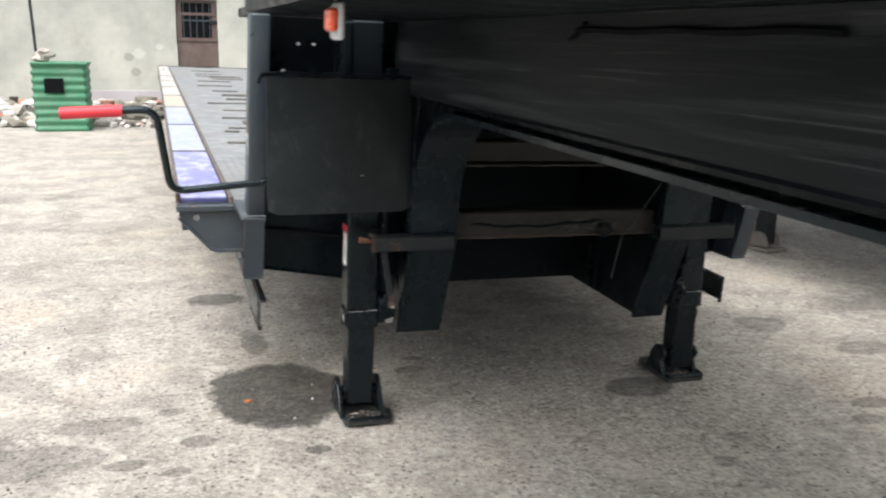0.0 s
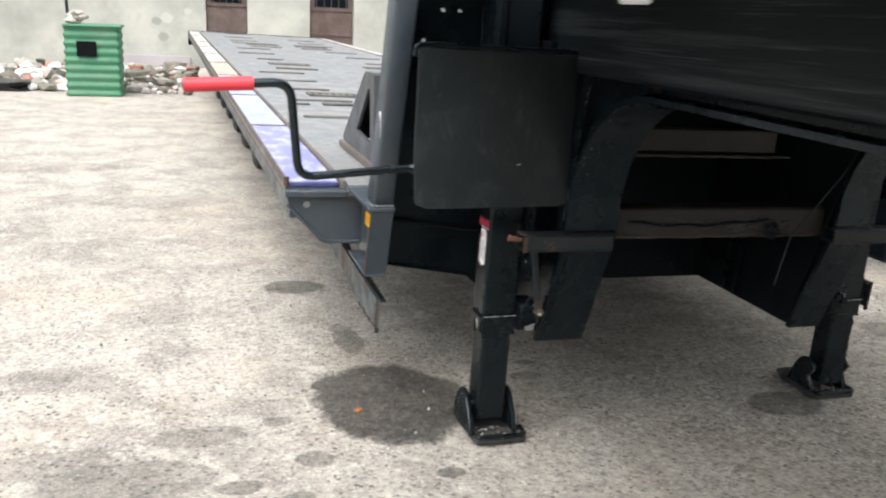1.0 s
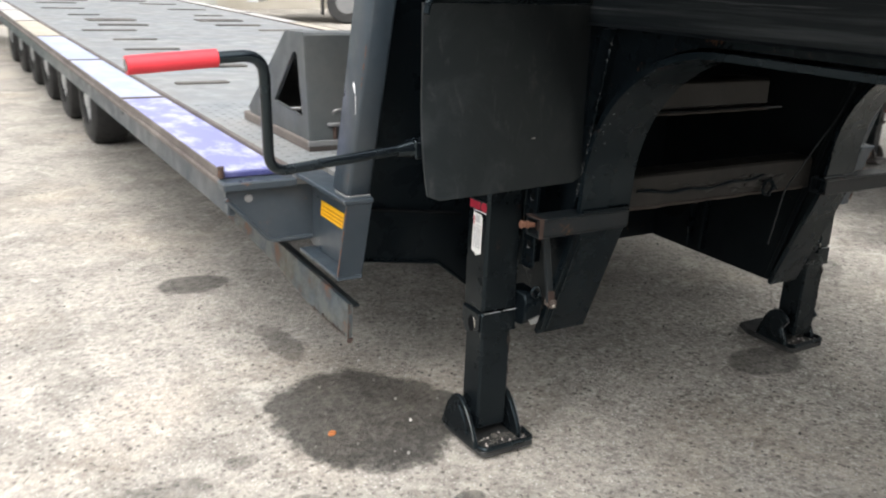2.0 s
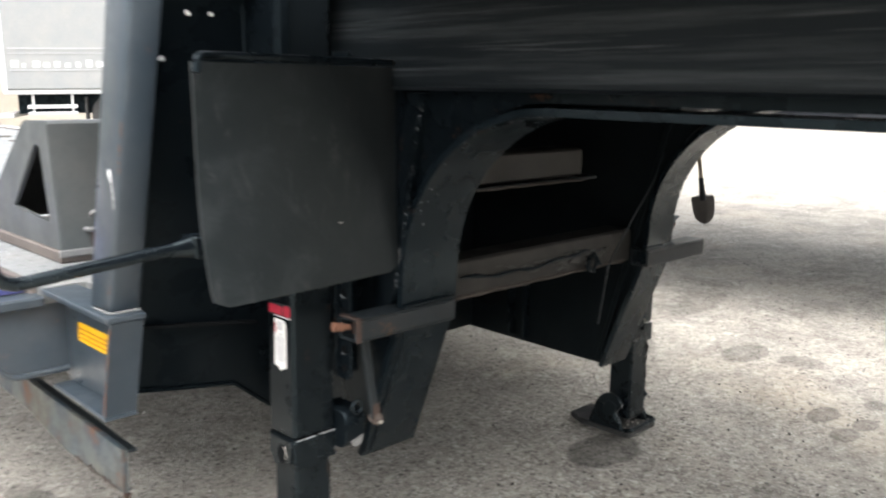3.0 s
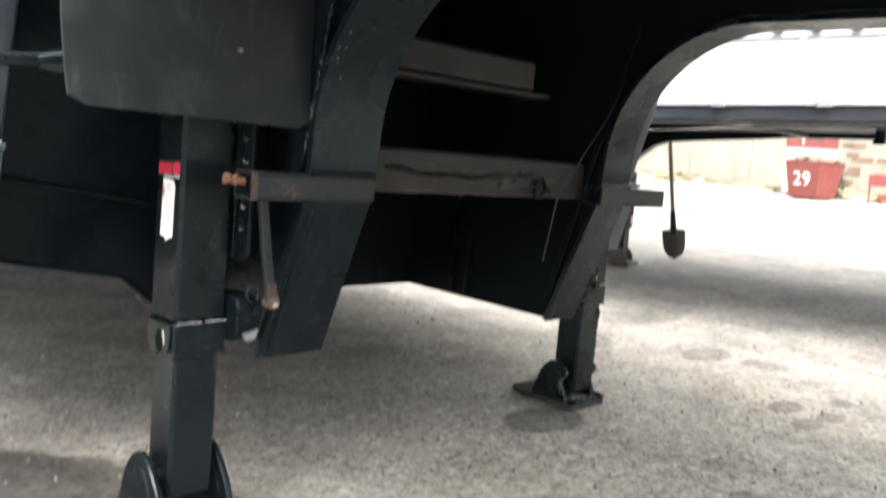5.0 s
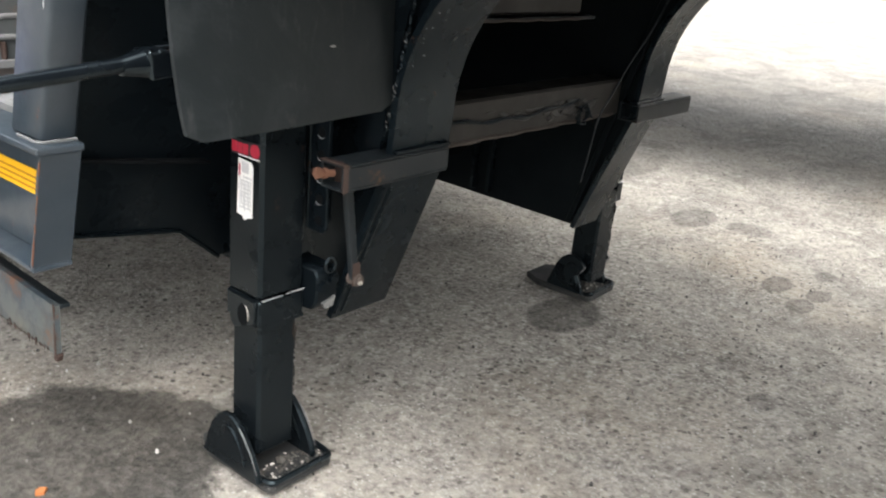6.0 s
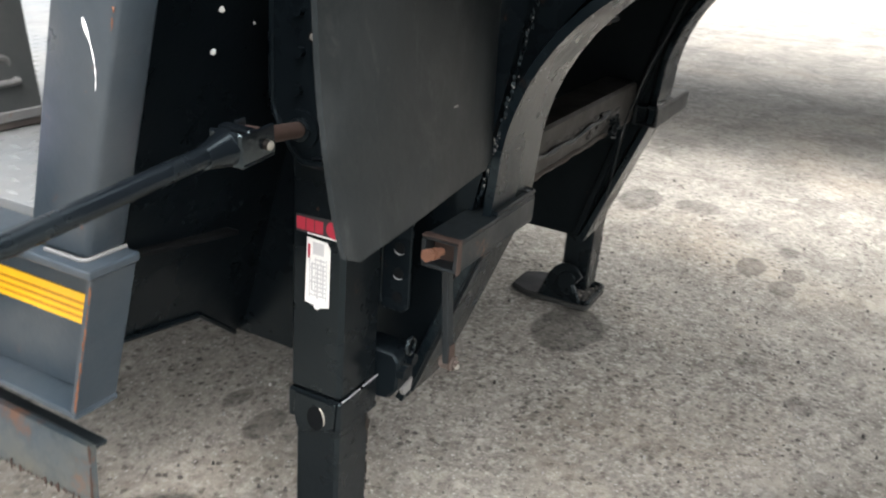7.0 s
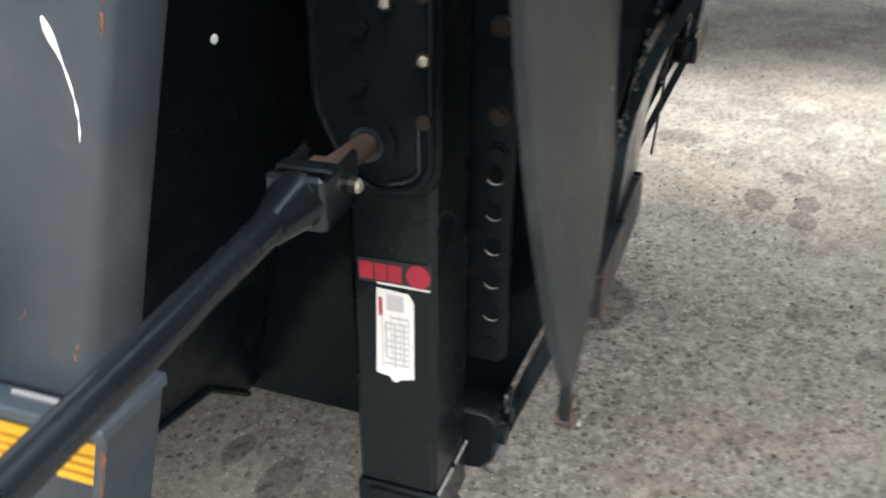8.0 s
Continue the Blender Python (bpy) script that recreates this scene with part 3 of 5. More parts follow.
def make_gooseneck():
    for s in (-1, 1):
        cut, lag = (0.013, 0.020) if s > 0 else (0.0, 0.0)  # the far beam is narrower
        a, b = sorted((s * (0.375 + lag), s * (0.535 - cut)))
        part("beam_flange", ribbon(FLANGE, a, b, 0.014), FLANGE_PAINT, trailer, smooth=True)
        if s < 0:
            rnd = random.Random(31)
            bits = []
            for i in range(26):
                k = rnd.uniform(11.0, 17.4) if i < 14 else rnd.gauss(6.5, 1.0)
                k = min(17.4, max(3.0, k))
                j = int(k)
                p = Vector(FLANGE[j]).lerp(Vector(FLANGE[min(j + 1, len(FLANGE) - 3)]), k - j)
                x = -0.533 + 0.035 * abs(rnd.gauss(0, 0.6))
                w = (Vector((-0.548, 0.735)) - p).normalized() * 0.0145
                bits.append(blob((x, p.x + w.x, p.y + w.y), 0.0013 * rnd.uniform(0.2, 1.3), (1.6, 0.7, 0.9), 0.5, i, 1))
            tagged(part("paint_wear", join(*bits), GREY_HANDLE, trailer, "small bright worn specks on the bent flange"), kind="stuff")
        # the webs of the box beam follow the flange
        inner = [(y + (0.010 if y > -0.6 else 0), z + (0.008 if y < -0.3 else 0)) for y, z in FLANGE]
        outline = inner + [(-3.85, 1.34), (0.52, 1.34), (0.52, 0.315)]
        for x in (0.395 + lag, 0.492 - cut):
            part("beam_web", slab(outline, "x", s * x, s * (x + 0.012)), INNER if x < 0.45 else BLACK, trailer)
        # weld bead down the outer web and a stiffener beside it
        bead = join(*[blob((s * (0.535 - cut), -0.245 + 0.085 * (1.10 - z) / 0.43 + 0.002 * math.sin(i * 2.1), z), 0.0030 * (0.6 + 0.6 * abs(math.sin(i * 1.9 + i * i * 0.3))), (0.8, 1, 2.2), 0.5, i, 1) for i, z in enumerate([0.69 + 0.0105 * k for k in range(40)])])
        tagged(part("weld_bead", bead, BLACK, trailer, smooth=True), kind="stuff")
        if s < 0:
            # light specks paint the broken glints along the bead
            rnd = random.Random(8)
            zs = [rnd.uniform(0.70, 1.09) for i in range(30)]
            worn = [blob((-0.5375, -0.247 + 0.085 * (1.10 - z) / 0.43 + rnd.gauss(0, 0.0018), z), 0.0012 * rnd.uniform(0.4, 1.4), (0.6, 1, 1.6), 0.5, i, 1) for i, z in enumerate(zs)]
            tagged(part("bead_glints", join(*worn), GREY_HANDLE, trailer, "bright specks painted as glints along the weld bead"), kind="stuff")
        part("stiffener", slab([(-0.235, 1.12), (-0.155, 0.68), (-0.125, 0.68), (-0.205, 1.12)], "x", s * (0.504 - cut), s * (0.533 - cut)), BLACK, trailer)
        for dx in (0.531, 0.512) if s < 0 else ():
            ridge = [(s * dx, -0.040 - 0.377 * (z - 0.31) - 0.017, z) for z in (0.32, 0.42, 0.52, 0.61)]
            part("edge_ridge", tube(ridge, 0.0042, 6), BLACK, trailer, smooth=True)
        # side plate over the beam
        bm = bmesh.new()
        ys = [0.03 - 0.19 * i for i in range(21)]
        rows = []
        for y in ys:
            rows.append([bm.verts.new((s * (0.545 + 0.004 * noise.noise(Vector((y * 2, z * 9, s))) + (0.008 if k == 0 else 0)), y, z)) for k, z in enumerate((1.125, 1.131, 1.16, 1.24, 1.346))] + [bm.verts.new((s * 0.53, y, 1.346)), bm.verts.new((s * 0.53, y, 1.125))])
        for p, q in zip(rows, rows[1:]):
            for k in range(7):
                bm.faces.new((p[k], p[(k + 1) % 7], q[(k + 1) % 7], q[k]))
        bm.faces.new(rows[0])
        bm.faces.new(rows[-1][::-1])
        part("side_plate", bm, STREAKED, trailer, "dark side plate with scuffed streaks", smooth=True)
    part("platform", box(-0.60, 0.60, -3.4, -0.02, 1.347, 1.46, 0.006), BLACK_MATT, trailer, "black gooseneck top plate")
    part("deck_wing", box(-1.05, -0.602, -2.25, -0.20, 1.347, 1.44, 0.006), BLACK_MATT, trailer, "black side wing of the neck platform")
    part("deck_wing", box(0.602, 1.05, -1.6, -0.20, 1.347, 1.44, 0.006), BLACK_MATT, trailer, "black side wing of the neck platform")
    part("neck_cover", box(-1.0, 1.0, -0.015, 0.56, 1.347, 1.38, 0.004), BLACK_MATT, trailer)
    part("lamp_arm", box(-0.994, -0.986, -1.262, -1.228, 1.340, 1.348, 0.001), BLACK, trailer)
    wire = [(-0.552 + 0.001 * math.sin(i * 1.3), -1.30 - 0.045 * i, 1.316 + 0.0018 * math.sin(i * 1.1) - 0.0002 * i) for i in range(16)]
    part("cable", tube(wire, 0.0055, 6), DARK, trailer, "thin black cable sagging along the side plate", smooth=True)
    part("cable", tube([(-0.551, -1.27, 1.300), (-0.552, -1.31, 1.314), (-0.551, -1.33, 1.330)], 0.004, 6), DARK, trailer, smooth=True)
    # round-ended brace across under the platform
    part("cross_brace", slab([(-0.39, 1.150), (0.15, 1.157), (0.205, 1.155), (0.17, 1.141), (0.10, 1.130), (-0.016, 1.115), (-0.20, 1.100), (-0.39, 1.088)], "y", -0.72, -0.66, 0.006), FLANGE_PAINT, trailer, "black cross brace tapering to a rounded end")
    # channel across between the beams
    part("crossmember", box(-0.375, 0.395, -0.135, -0.05, 0.647, 0.740, 0.006), CROSS, trailer, "dusty grey crossmember with rust streaks")
    part("crossmember", box(-0.375, 0.195, -0.100, 0.0, 0.902, 0.975, 0.006), CROSS, trailer)
    part("lower_flange", box(-0.375, 0.245, -0.112, -0.02, 0.891, 0.899, 0.002), GREY_BAR, trailer, "dusty lower flange of the upper crossmember")
    for y, z, w, r in ((-0.135, 0.653, 0.36, 0.006), (-0.112, 0.893, 0.27, 0.004)):
        n = 34
        lip = [(-w + 2 * w * i / n - (0.09 if z > 0.8 else 0), y + 0.001 * math.sin(i * 1.7), z + 0.001 * math.sin(i * 0.9)) for i in range(n + 1)]
        part("dirty_lip", tube(lip, [r * (0.75 + 0.25 * abs(math.sin(i * 2.3))) for i in range(n + 1)], 6), DUSTY_LIP, trailer, "dusty rust-streaked lower lip", smooth=True)
    rnd = random.Random(17)
    rod = [(-0.31 + 0.022 * i, -0.1405, 0.700 - 0.012 * math.sin(i * 0.16) + 0.003 * math.sin(i * 0.9)) for i in range(23)]
    part("bent_rod", tube(rod, [0.0025 + 0.0035 * abs(math.sin(i * 0.7)) for i in range(23)], 6), BLACK_MATT, trailer, smooth=True)
    grime = [blob((0.165 + rnd.gauss(0, 0.045), -0.137, 0.682 + rnd.gauss(0, 0.012)), 0.011 * rnd.uniform(0.4, 1.3), (1.9, 0.35, 0.8), 0.5, i, 1) for i in range(26)]
    grime += [blob((rnd.uniform(-0.30, 0.12), -0.136, 0.694 + rnd.gauss(0, 0.006)), 0.008 * rnd.uniform(0.3, 1.2), (3.2, 0.25, 0.6), 0.5, 40 + i, 1) for i in range(22)]
    tagged(part("grime", join(*grime), GREASE, trailer, "dark oily grime caked along the crossmember"), kind="stuff")
    coil = [(0.188 + (0.026 + 0.008 * math.sin(q * 1.3)) * math.cos(q * 0.7), -0.150 + 0.006 * math.sin(q * 1.9), 0.672 + (0.020 + 0.007 * math.sin(q * 0.9)) * math.sin(q * 0.7)) for q in range(30)] + [(0.225, -0.155, 0.66)]
    part("wire_coil", tube(coil, 0.0028, 6), BLACK_MATT, trailer, "tangled thin black wire", smooth=True)
    hang = [(0.405, -0.222, 0.96), (0.392, -0.192, 0.865), (0.352, -0.166, 0.785), (0.312, -0.156, 0.715), (0.262, -0.152, 0.660), (0.250, -0.150, 0.59), (0.235, -0.145, 0.49)]
    part("hanging_wire", tube(rounded(hang, 0.04), 0.0026, 6), GREY_BAR, trailer, "thin wire hanging along the inner web", smooth=True)
    # plate that closes the neck behind, with its lower edge
    part("back_plate", box(-0.40, 0.42, 0.505, 0.515, 0.318, 1.339, 0), INNER, trailer)
    # round near-black disc laid on the far beam's inner web
    part("dark_web_disc", cyl((0.414, 0.43, 0.49), (0.410, 0.43, 0.49), 0.085, seg=32), DARK, trailer)
    part("inner_stiffener", slab([(-0.257, 1.10), (-0.04, 0.318), (-0.022, 0.318), (-0.239, 1.10)], "x", 0.400, 0.4145, 0.002), INNER, trailer)
    for y in (0.25, 0.31):
        part("web_rib", box(0.392, 0.414, y, y + 0.012, 0.33, 0.62, 0), BLACK, trailer)
    # stub tubes through the beams
    for s in (-1, 1):
        a, b = (-0.661, -0.385) if s < 0 else (0.390, 0.700)
        t = 0.006
        y0, y1, z0, z1 = (-0.198, -0.141, 0.629, 0.677) if s < 0 else (-0.196, -0.139, 0.636, 0.684)
        bm = join(box(a, b, y0, y1, z1 - t, z1, 0.002), box(a, b, y0, y1, z0, z0 + t, 0.002), box(a, b, y0, y0 + t, z0 + t, z1 - t, 0), box(a, b, y1 - t, y1, z0 + t, z1 - t, 0))
        tb = part("stub_tube", bm, GREY_BAR, trailer, "grey square stub tube, rusty at its open end")
        if s < 0:
            part("rusty_end", join(box(a - 0.002, a + 0.010, y0 - 0.0015, y0, z0, z1, 0), box(a - 0.002, a + 0.012, y0, y1, z1, z1 + 0.0015, 0), box(a + 0.028, a + 0.032, y0 + t, y1 - t, z0 + t, z1 - t, 0)), RUSTY, tb)
        part("weld_lip", box(s * 0.455 - 0.075, s * 0.455 + 0.075, y0 + 0.001, y0 + 0.026, z1, z1 + 0.008, 0.002), BLACK, trailer)
    part("pipe_stub", join(cyl((-0.698, -0.168, 0.664), (-0.660, -0.172, 0.659), 0.006), cyl((-0.697, -0.168, 0.664), (-0.690, -0.169, 0.663), 0.010, seg=6), cyl((-0.683, -0.170, 0.662), (-0.676, -0.171, 0.661), 0.0095, seg=6)), ORANGE, trailer, "orange rusted pipe fitting")
    link = part("hanger_bar", slab([(-0.624, 0.645), (-0.606, 0.645), (-0.572, 0.436), (-0.590, 0.432)], "y", -0.165, -0.153, 0.002), GREY_BAR, trailer, "hanging flat bar, rusty at the foot")
    part("hanger_bolt", join(cyl((-0.580, -0.170, 0.440), (-0.580, -0.148, 0.440), 0.012, seg=12), cyl((-0.580, -0.176, 0.440), (-0.580, -0.170, 0.440), 0.007, seg=6)), RUST_PALE, link)
    part("bolt_end", blob((-0.582, -0.176, 0.437), 0.006, (1, 0.6, 0.8), 0.3, 4, 1), BOLT, link)
    part("rusty_foot", slab([(-0.5945, 0.475), (-0.5765, 0.475), (-0.571, 0.434), (-0.592, 0.430)], "y", -0.1665, -0.1652), RUSTY, link)


def make_bulkhead():
    lean = lambda z: 0.294 - (z - 0.417) * 0.268
    for s in (-1, 1):
        out = [(0.970, 0.472), (0.651, 0.417), (0.535, 0.325), (0.50, 0.325), (0.50, 1.346), (0.970, 1.346)]
        bm = bmesh.new()
        f = [bm.verts.new((s * x, lean(z), z)) for x, z in out]
        g = [bm.verts.new((s * x, lean(z) + 0.012, z)) for x, z in out]
        bm.faces.new(f)
        bm.faces.new(g[::-1])
        for i in range(6):
            bm.faces.new((f[i], g[i], g[(i + 1) % 6], f[(i + 1) % 6]))
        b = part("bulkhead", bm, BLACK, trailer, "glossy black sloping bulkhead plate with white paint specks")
        specks = [(-0.855, 1.264, 0.007), (-0.807, 1.264, 0.006), (-0.901, 1.179, 0.007), (-0.737, 0.896, 0.006), (-0.735, 0.955, 0.006), (-0.69, 1.0, 0.005), (-0.77, 1.07, 0.004), (-0.66, 0.93, 0.003)]
        if s < 0:
            for i, (x, z, r) in enumerate(specks):
                part("paint_speck", blob((x, lean(z) - 0.001, z), r, (1, 0.25, 0.8), 0.4, i, 1), CHIP, b)
        low = [Vector((s * x, lean(z) - 0.004, z)) for x, z in out[:3]]
        part("plate_lip", tube(low, 0.005, 6), BLACK, trailer)
        # slanted inner rail on the plate
        part("rail", slab([(s * 0.95, 0.622), (s * 0.62, 0.574), (s * 0.62, 0.580), (s * 0.95, 0.628)], "y", 0.225, 0.25), DARK, trailer)


def make_side(s):
    """Post, bracket and outrigger at the deck's front corner."""
    m = lambda a, b: tuple(sorted((s * a, s * b)))
    x0, x1 = m(1.018, 0.956)
    slope = lambda z: 0.114 - 0.26 * (z - 0.690)
    bm = bevelled(box(x0, x1, 0.0, 0.102, 0.690, 1.350, 0.006), 0.005)
    for v in bm.verts:
        v.co.y += slope(v.co.z)
    post = part("corner_post", bm, SLATE, trailer, "slate grey corner post with rust and a white scratch", smooth=True)
    if s < 0:
        pts = [(-1.0185, slope(0.975 - 0.0068 * i) + 0.046 - 0.030 * math.sin(i * 0.14), 0.975 - 0.0068 * i) for i in range(12)]
        part("scratch", tube(pts, [0.0008, 0.0028, 0.0026, 0.0012, 0.0004, 0.0008, 0.0009, 0.0002, 0.0010, 0.0002, 0.0008, 0.0002], 6), CHIP, post)
        tagged(part("rust", join(rust_run((-1.018, slope(1.06) + 0.004, 1.06), (-1.018, slope(0.95) + 0.004, 0.95), 14, 0.0017, 3), rust_run((-1.0175, slope(0.75) + 0.012, 0.75), (-1.0175, slope(0.70) + 0.02, 0.70), 10, 0.0019, 8), rust_run((-1.0175, slope(0.77) + 0.06, 0.765), (-1.0175, slope(0.77) + 0.07, 0.755), 5, 0.002, 21)), ORANGE, post), kind="stuff")
    # top plate, sloping end plate, web panel and floor under the post
    part("top_plate", slab([(s * 1.038, 0.088), (s * 0.958, 0.090), (s * 0.958, 0.42), (s * 1.038, 0.42)], "z", 0.678, 0.690, 0.002), SLATE, trailer)
    part("post_weld", tube(rounded([(s * 1.022, 0.18, 0.692), (s * 1.022, slope(0.69) - 0.001, 0.692), (s * 0.958, slope(0.69) - 0.001, 0.692)], 0.012), 0.0028, 8), GREY_HANDLE, trailer, smooth=True)
    end = lambda z: 0.092 + 0.265 * (0.680 - z)
    bm = box(*m(1.030, 0.961), 0.0, 0.010, 0.470, 0.678, 0.002)
    for v in bm.verts:
        v.co.y += end(v.co.z)
    ep = part("end_plate", bm, SLATE, trailer, "slate grey end plate with a rusty edge")
    tagged(part("rust", rust_run((s * 1.031, end(0.48), 0.48), (s * 1.031, end(0.665), 0.665), 46, 0.0021, 5), ORANGE, ep), kind="stuff")
    part("web_panel", slab([(end(0.678) + 0.01, 0.678), (0.43, 0.678), (0.43, 0.474), (end(0.474) + 0.01, 0.474)], "x", *m(0.985, 0.974)), SLATE, trailer)
    part("floor_plate", slab([(s * 0.961, end(0.472) - 0.002), (s * 1.030, end(0.472)), (s * 1.026, 0.42), (s * 0.961, 0.42)], "z", 0.462, 0.472, 0.002), SLATE, trailer)
    part("inner_channel", box(*m(0.973, 0.963), 0.165, 0.9, 0.470, 0.676, 0), SLATE, trailer)
    if s < 0:
        lab = part("warning_label", slab([(0.140, 0.622), (0.358, 0.620), (0.364, 0.577), (0.152, 0.577)], "x", -0.9868, -0.9851), YELLOW, trailer, "yellow reflective warning label with dark lines")
        for k in range(3):
            z = 0.5855 + 0.0105 * k
            part("label_line", slab([(0.155 - 0.003 * k, z), (0.357, z - 0.001), (0.357, z + 0.0022), (0.155 - 0.003 * k, z + 0.0032)], "x", -0.9878, -0.9868), YELLOW_D, lab)
    # outrigger: gusset with a strip along its slanted lower edge
    part("gusset", slab([(s * 1.232, 0.665), (s * 0.985, 0.665), (s * 0.985, 0.500), (s * 1.100, 0.500), (s * 1.116, 0.506), (s * 1.150, 0.536), (s * 1.195, 0.586), (s * 1.230, 0.628)], "y", 0.425, 0.435), SLATE, trailer)
    part("gusset_top", box(*m(1.24, 1.036), 0.405, 0.47, 0.652, 0.676, 0.004), SLATE, trailer)
    part("gusset_lip", tube([(s * 0.99, 0.420, 0.502), (s * 1.100, 0.420, 0.502), (s * 1.118, 0.420, 0.508), (s * 1.232, 0.420, 0.630)], 0.007, 8), SLATE, trailer, smooth=True)
    part("board_end", box(*m(1.226, 1.058), 0.462, 0.478, 0.677, 0.694, 0.003), BOARD_DARK, trailer, "dark blue painted board end")
    part("corner_bolt", cyl((s * 1.232, 0.455, 0.682), (s * 1.232, 0.455, 0.712), 0.009, seg=10), RUSTY, trailer)
    part("gusset_eye", cyl((s * 1.17, 0.418, 0.628), (s * 1.17, 0.425, 0.628), 0.011, seg=14), GREY_HANDLE, trailer)
    # long flat bar below, bare and rusty at its front end
    bar = part("flat_bar", slab([(0.197, 0.273), (0.210, 0.270), (0.50, 0.270), (0.62, 0.284), (0.72, 0.302), (1.45, 0.334), (2.9, 0.365), (2.9, 0.440), (0.87, 0.389), (0.193, 0.370)], "x", *m(0.976, 0.966)), BAR if s < 0 else LEG, trailer, "long slate flat bar with rust patches and a rusty end")
    part("bar_lip", slab([(0.193, 0.361), (0.87, 0.380), (0.87, 0.3885), (0.193, 0.3695)], "x", *m(0.9655, 0.945), 0.002), GREY_BAR, bar)
    if s < 0:
        tagged(part("bar_rust", join(rust_run((s * 0.978, 0.197, 0.273), (s * 0.977, 0.194, 0.367), 34, 0.0032, 2), rust_run((s * 0.978, 0.22, 0.274), (s * 0.978, 0.46, 0.273), 40, 0.003, 4)), RUSTY, bar), kind="stuff")
    part("hanging_tab", obox(pose(s * 0.97, 0.201, 0.265, 20, 0, 10), 0.014, 0.012, 0.016, 0.002), RUSTY, bar)
    # side rail carrying the boards
    part("side_rail", box(*m(1.236, 1.222), 0.47, 14.2, 0.654, 0.672, 0.004), RAIL, trailer)
    part("side_beam", box(*m(1.222, 1.200), 0.437, 14.2, 0.578, 0.650, 0.004), SLATE, trailer, "long slate grey side beam under the boards")
    part("rail_angle", box(*m(1.052, 1.036), 0.45, 14.2, 0.640, 0.702, 0.003), RAIL, trailer)
    joints = [0.47, 1.84, 3.24, 4.72, 6.16, 7.6, 9.0, 10.3, 12.5, 14.15]
    mats = [BOARD_BLUE, BOARD_PALE, BOARD_PALE, BOARD_SAND, BOARD_WHITE, BOARD_WHITE, BOARD_WHITE, BOARD_WHITE, BOARD_WHITE]
    for y0, y1, mt in zip(joints, joints[1:], mats):
        bm = box(*m(1.228, 1.056), y0 + 0.014, y1 - 0.026, 0.674, 0.694, 0.004)
        part("side_board", bm, mt, trailer, "worn blue painted side board" if mt is BOARD_BLUE else "worn pale painted side board")
        part("board_frame", join(box(*m(1.2285, 1.2222), y0 + 0.008, y1 - 0.010, 0.673, 0.6965, 0.001), box(*m(1.222, 1.056), y1 - 0.008, y1 + 0.006, 0.673, 0.6965, 0.001)), RAIL, trailer, "rusty edge angle of a side board")
        part("bearer", box(*m(1.222, 1.04), y1 - 0.03, y1 + 0.03, 0.625, 0.672, 0.004), BLACK, trailer)


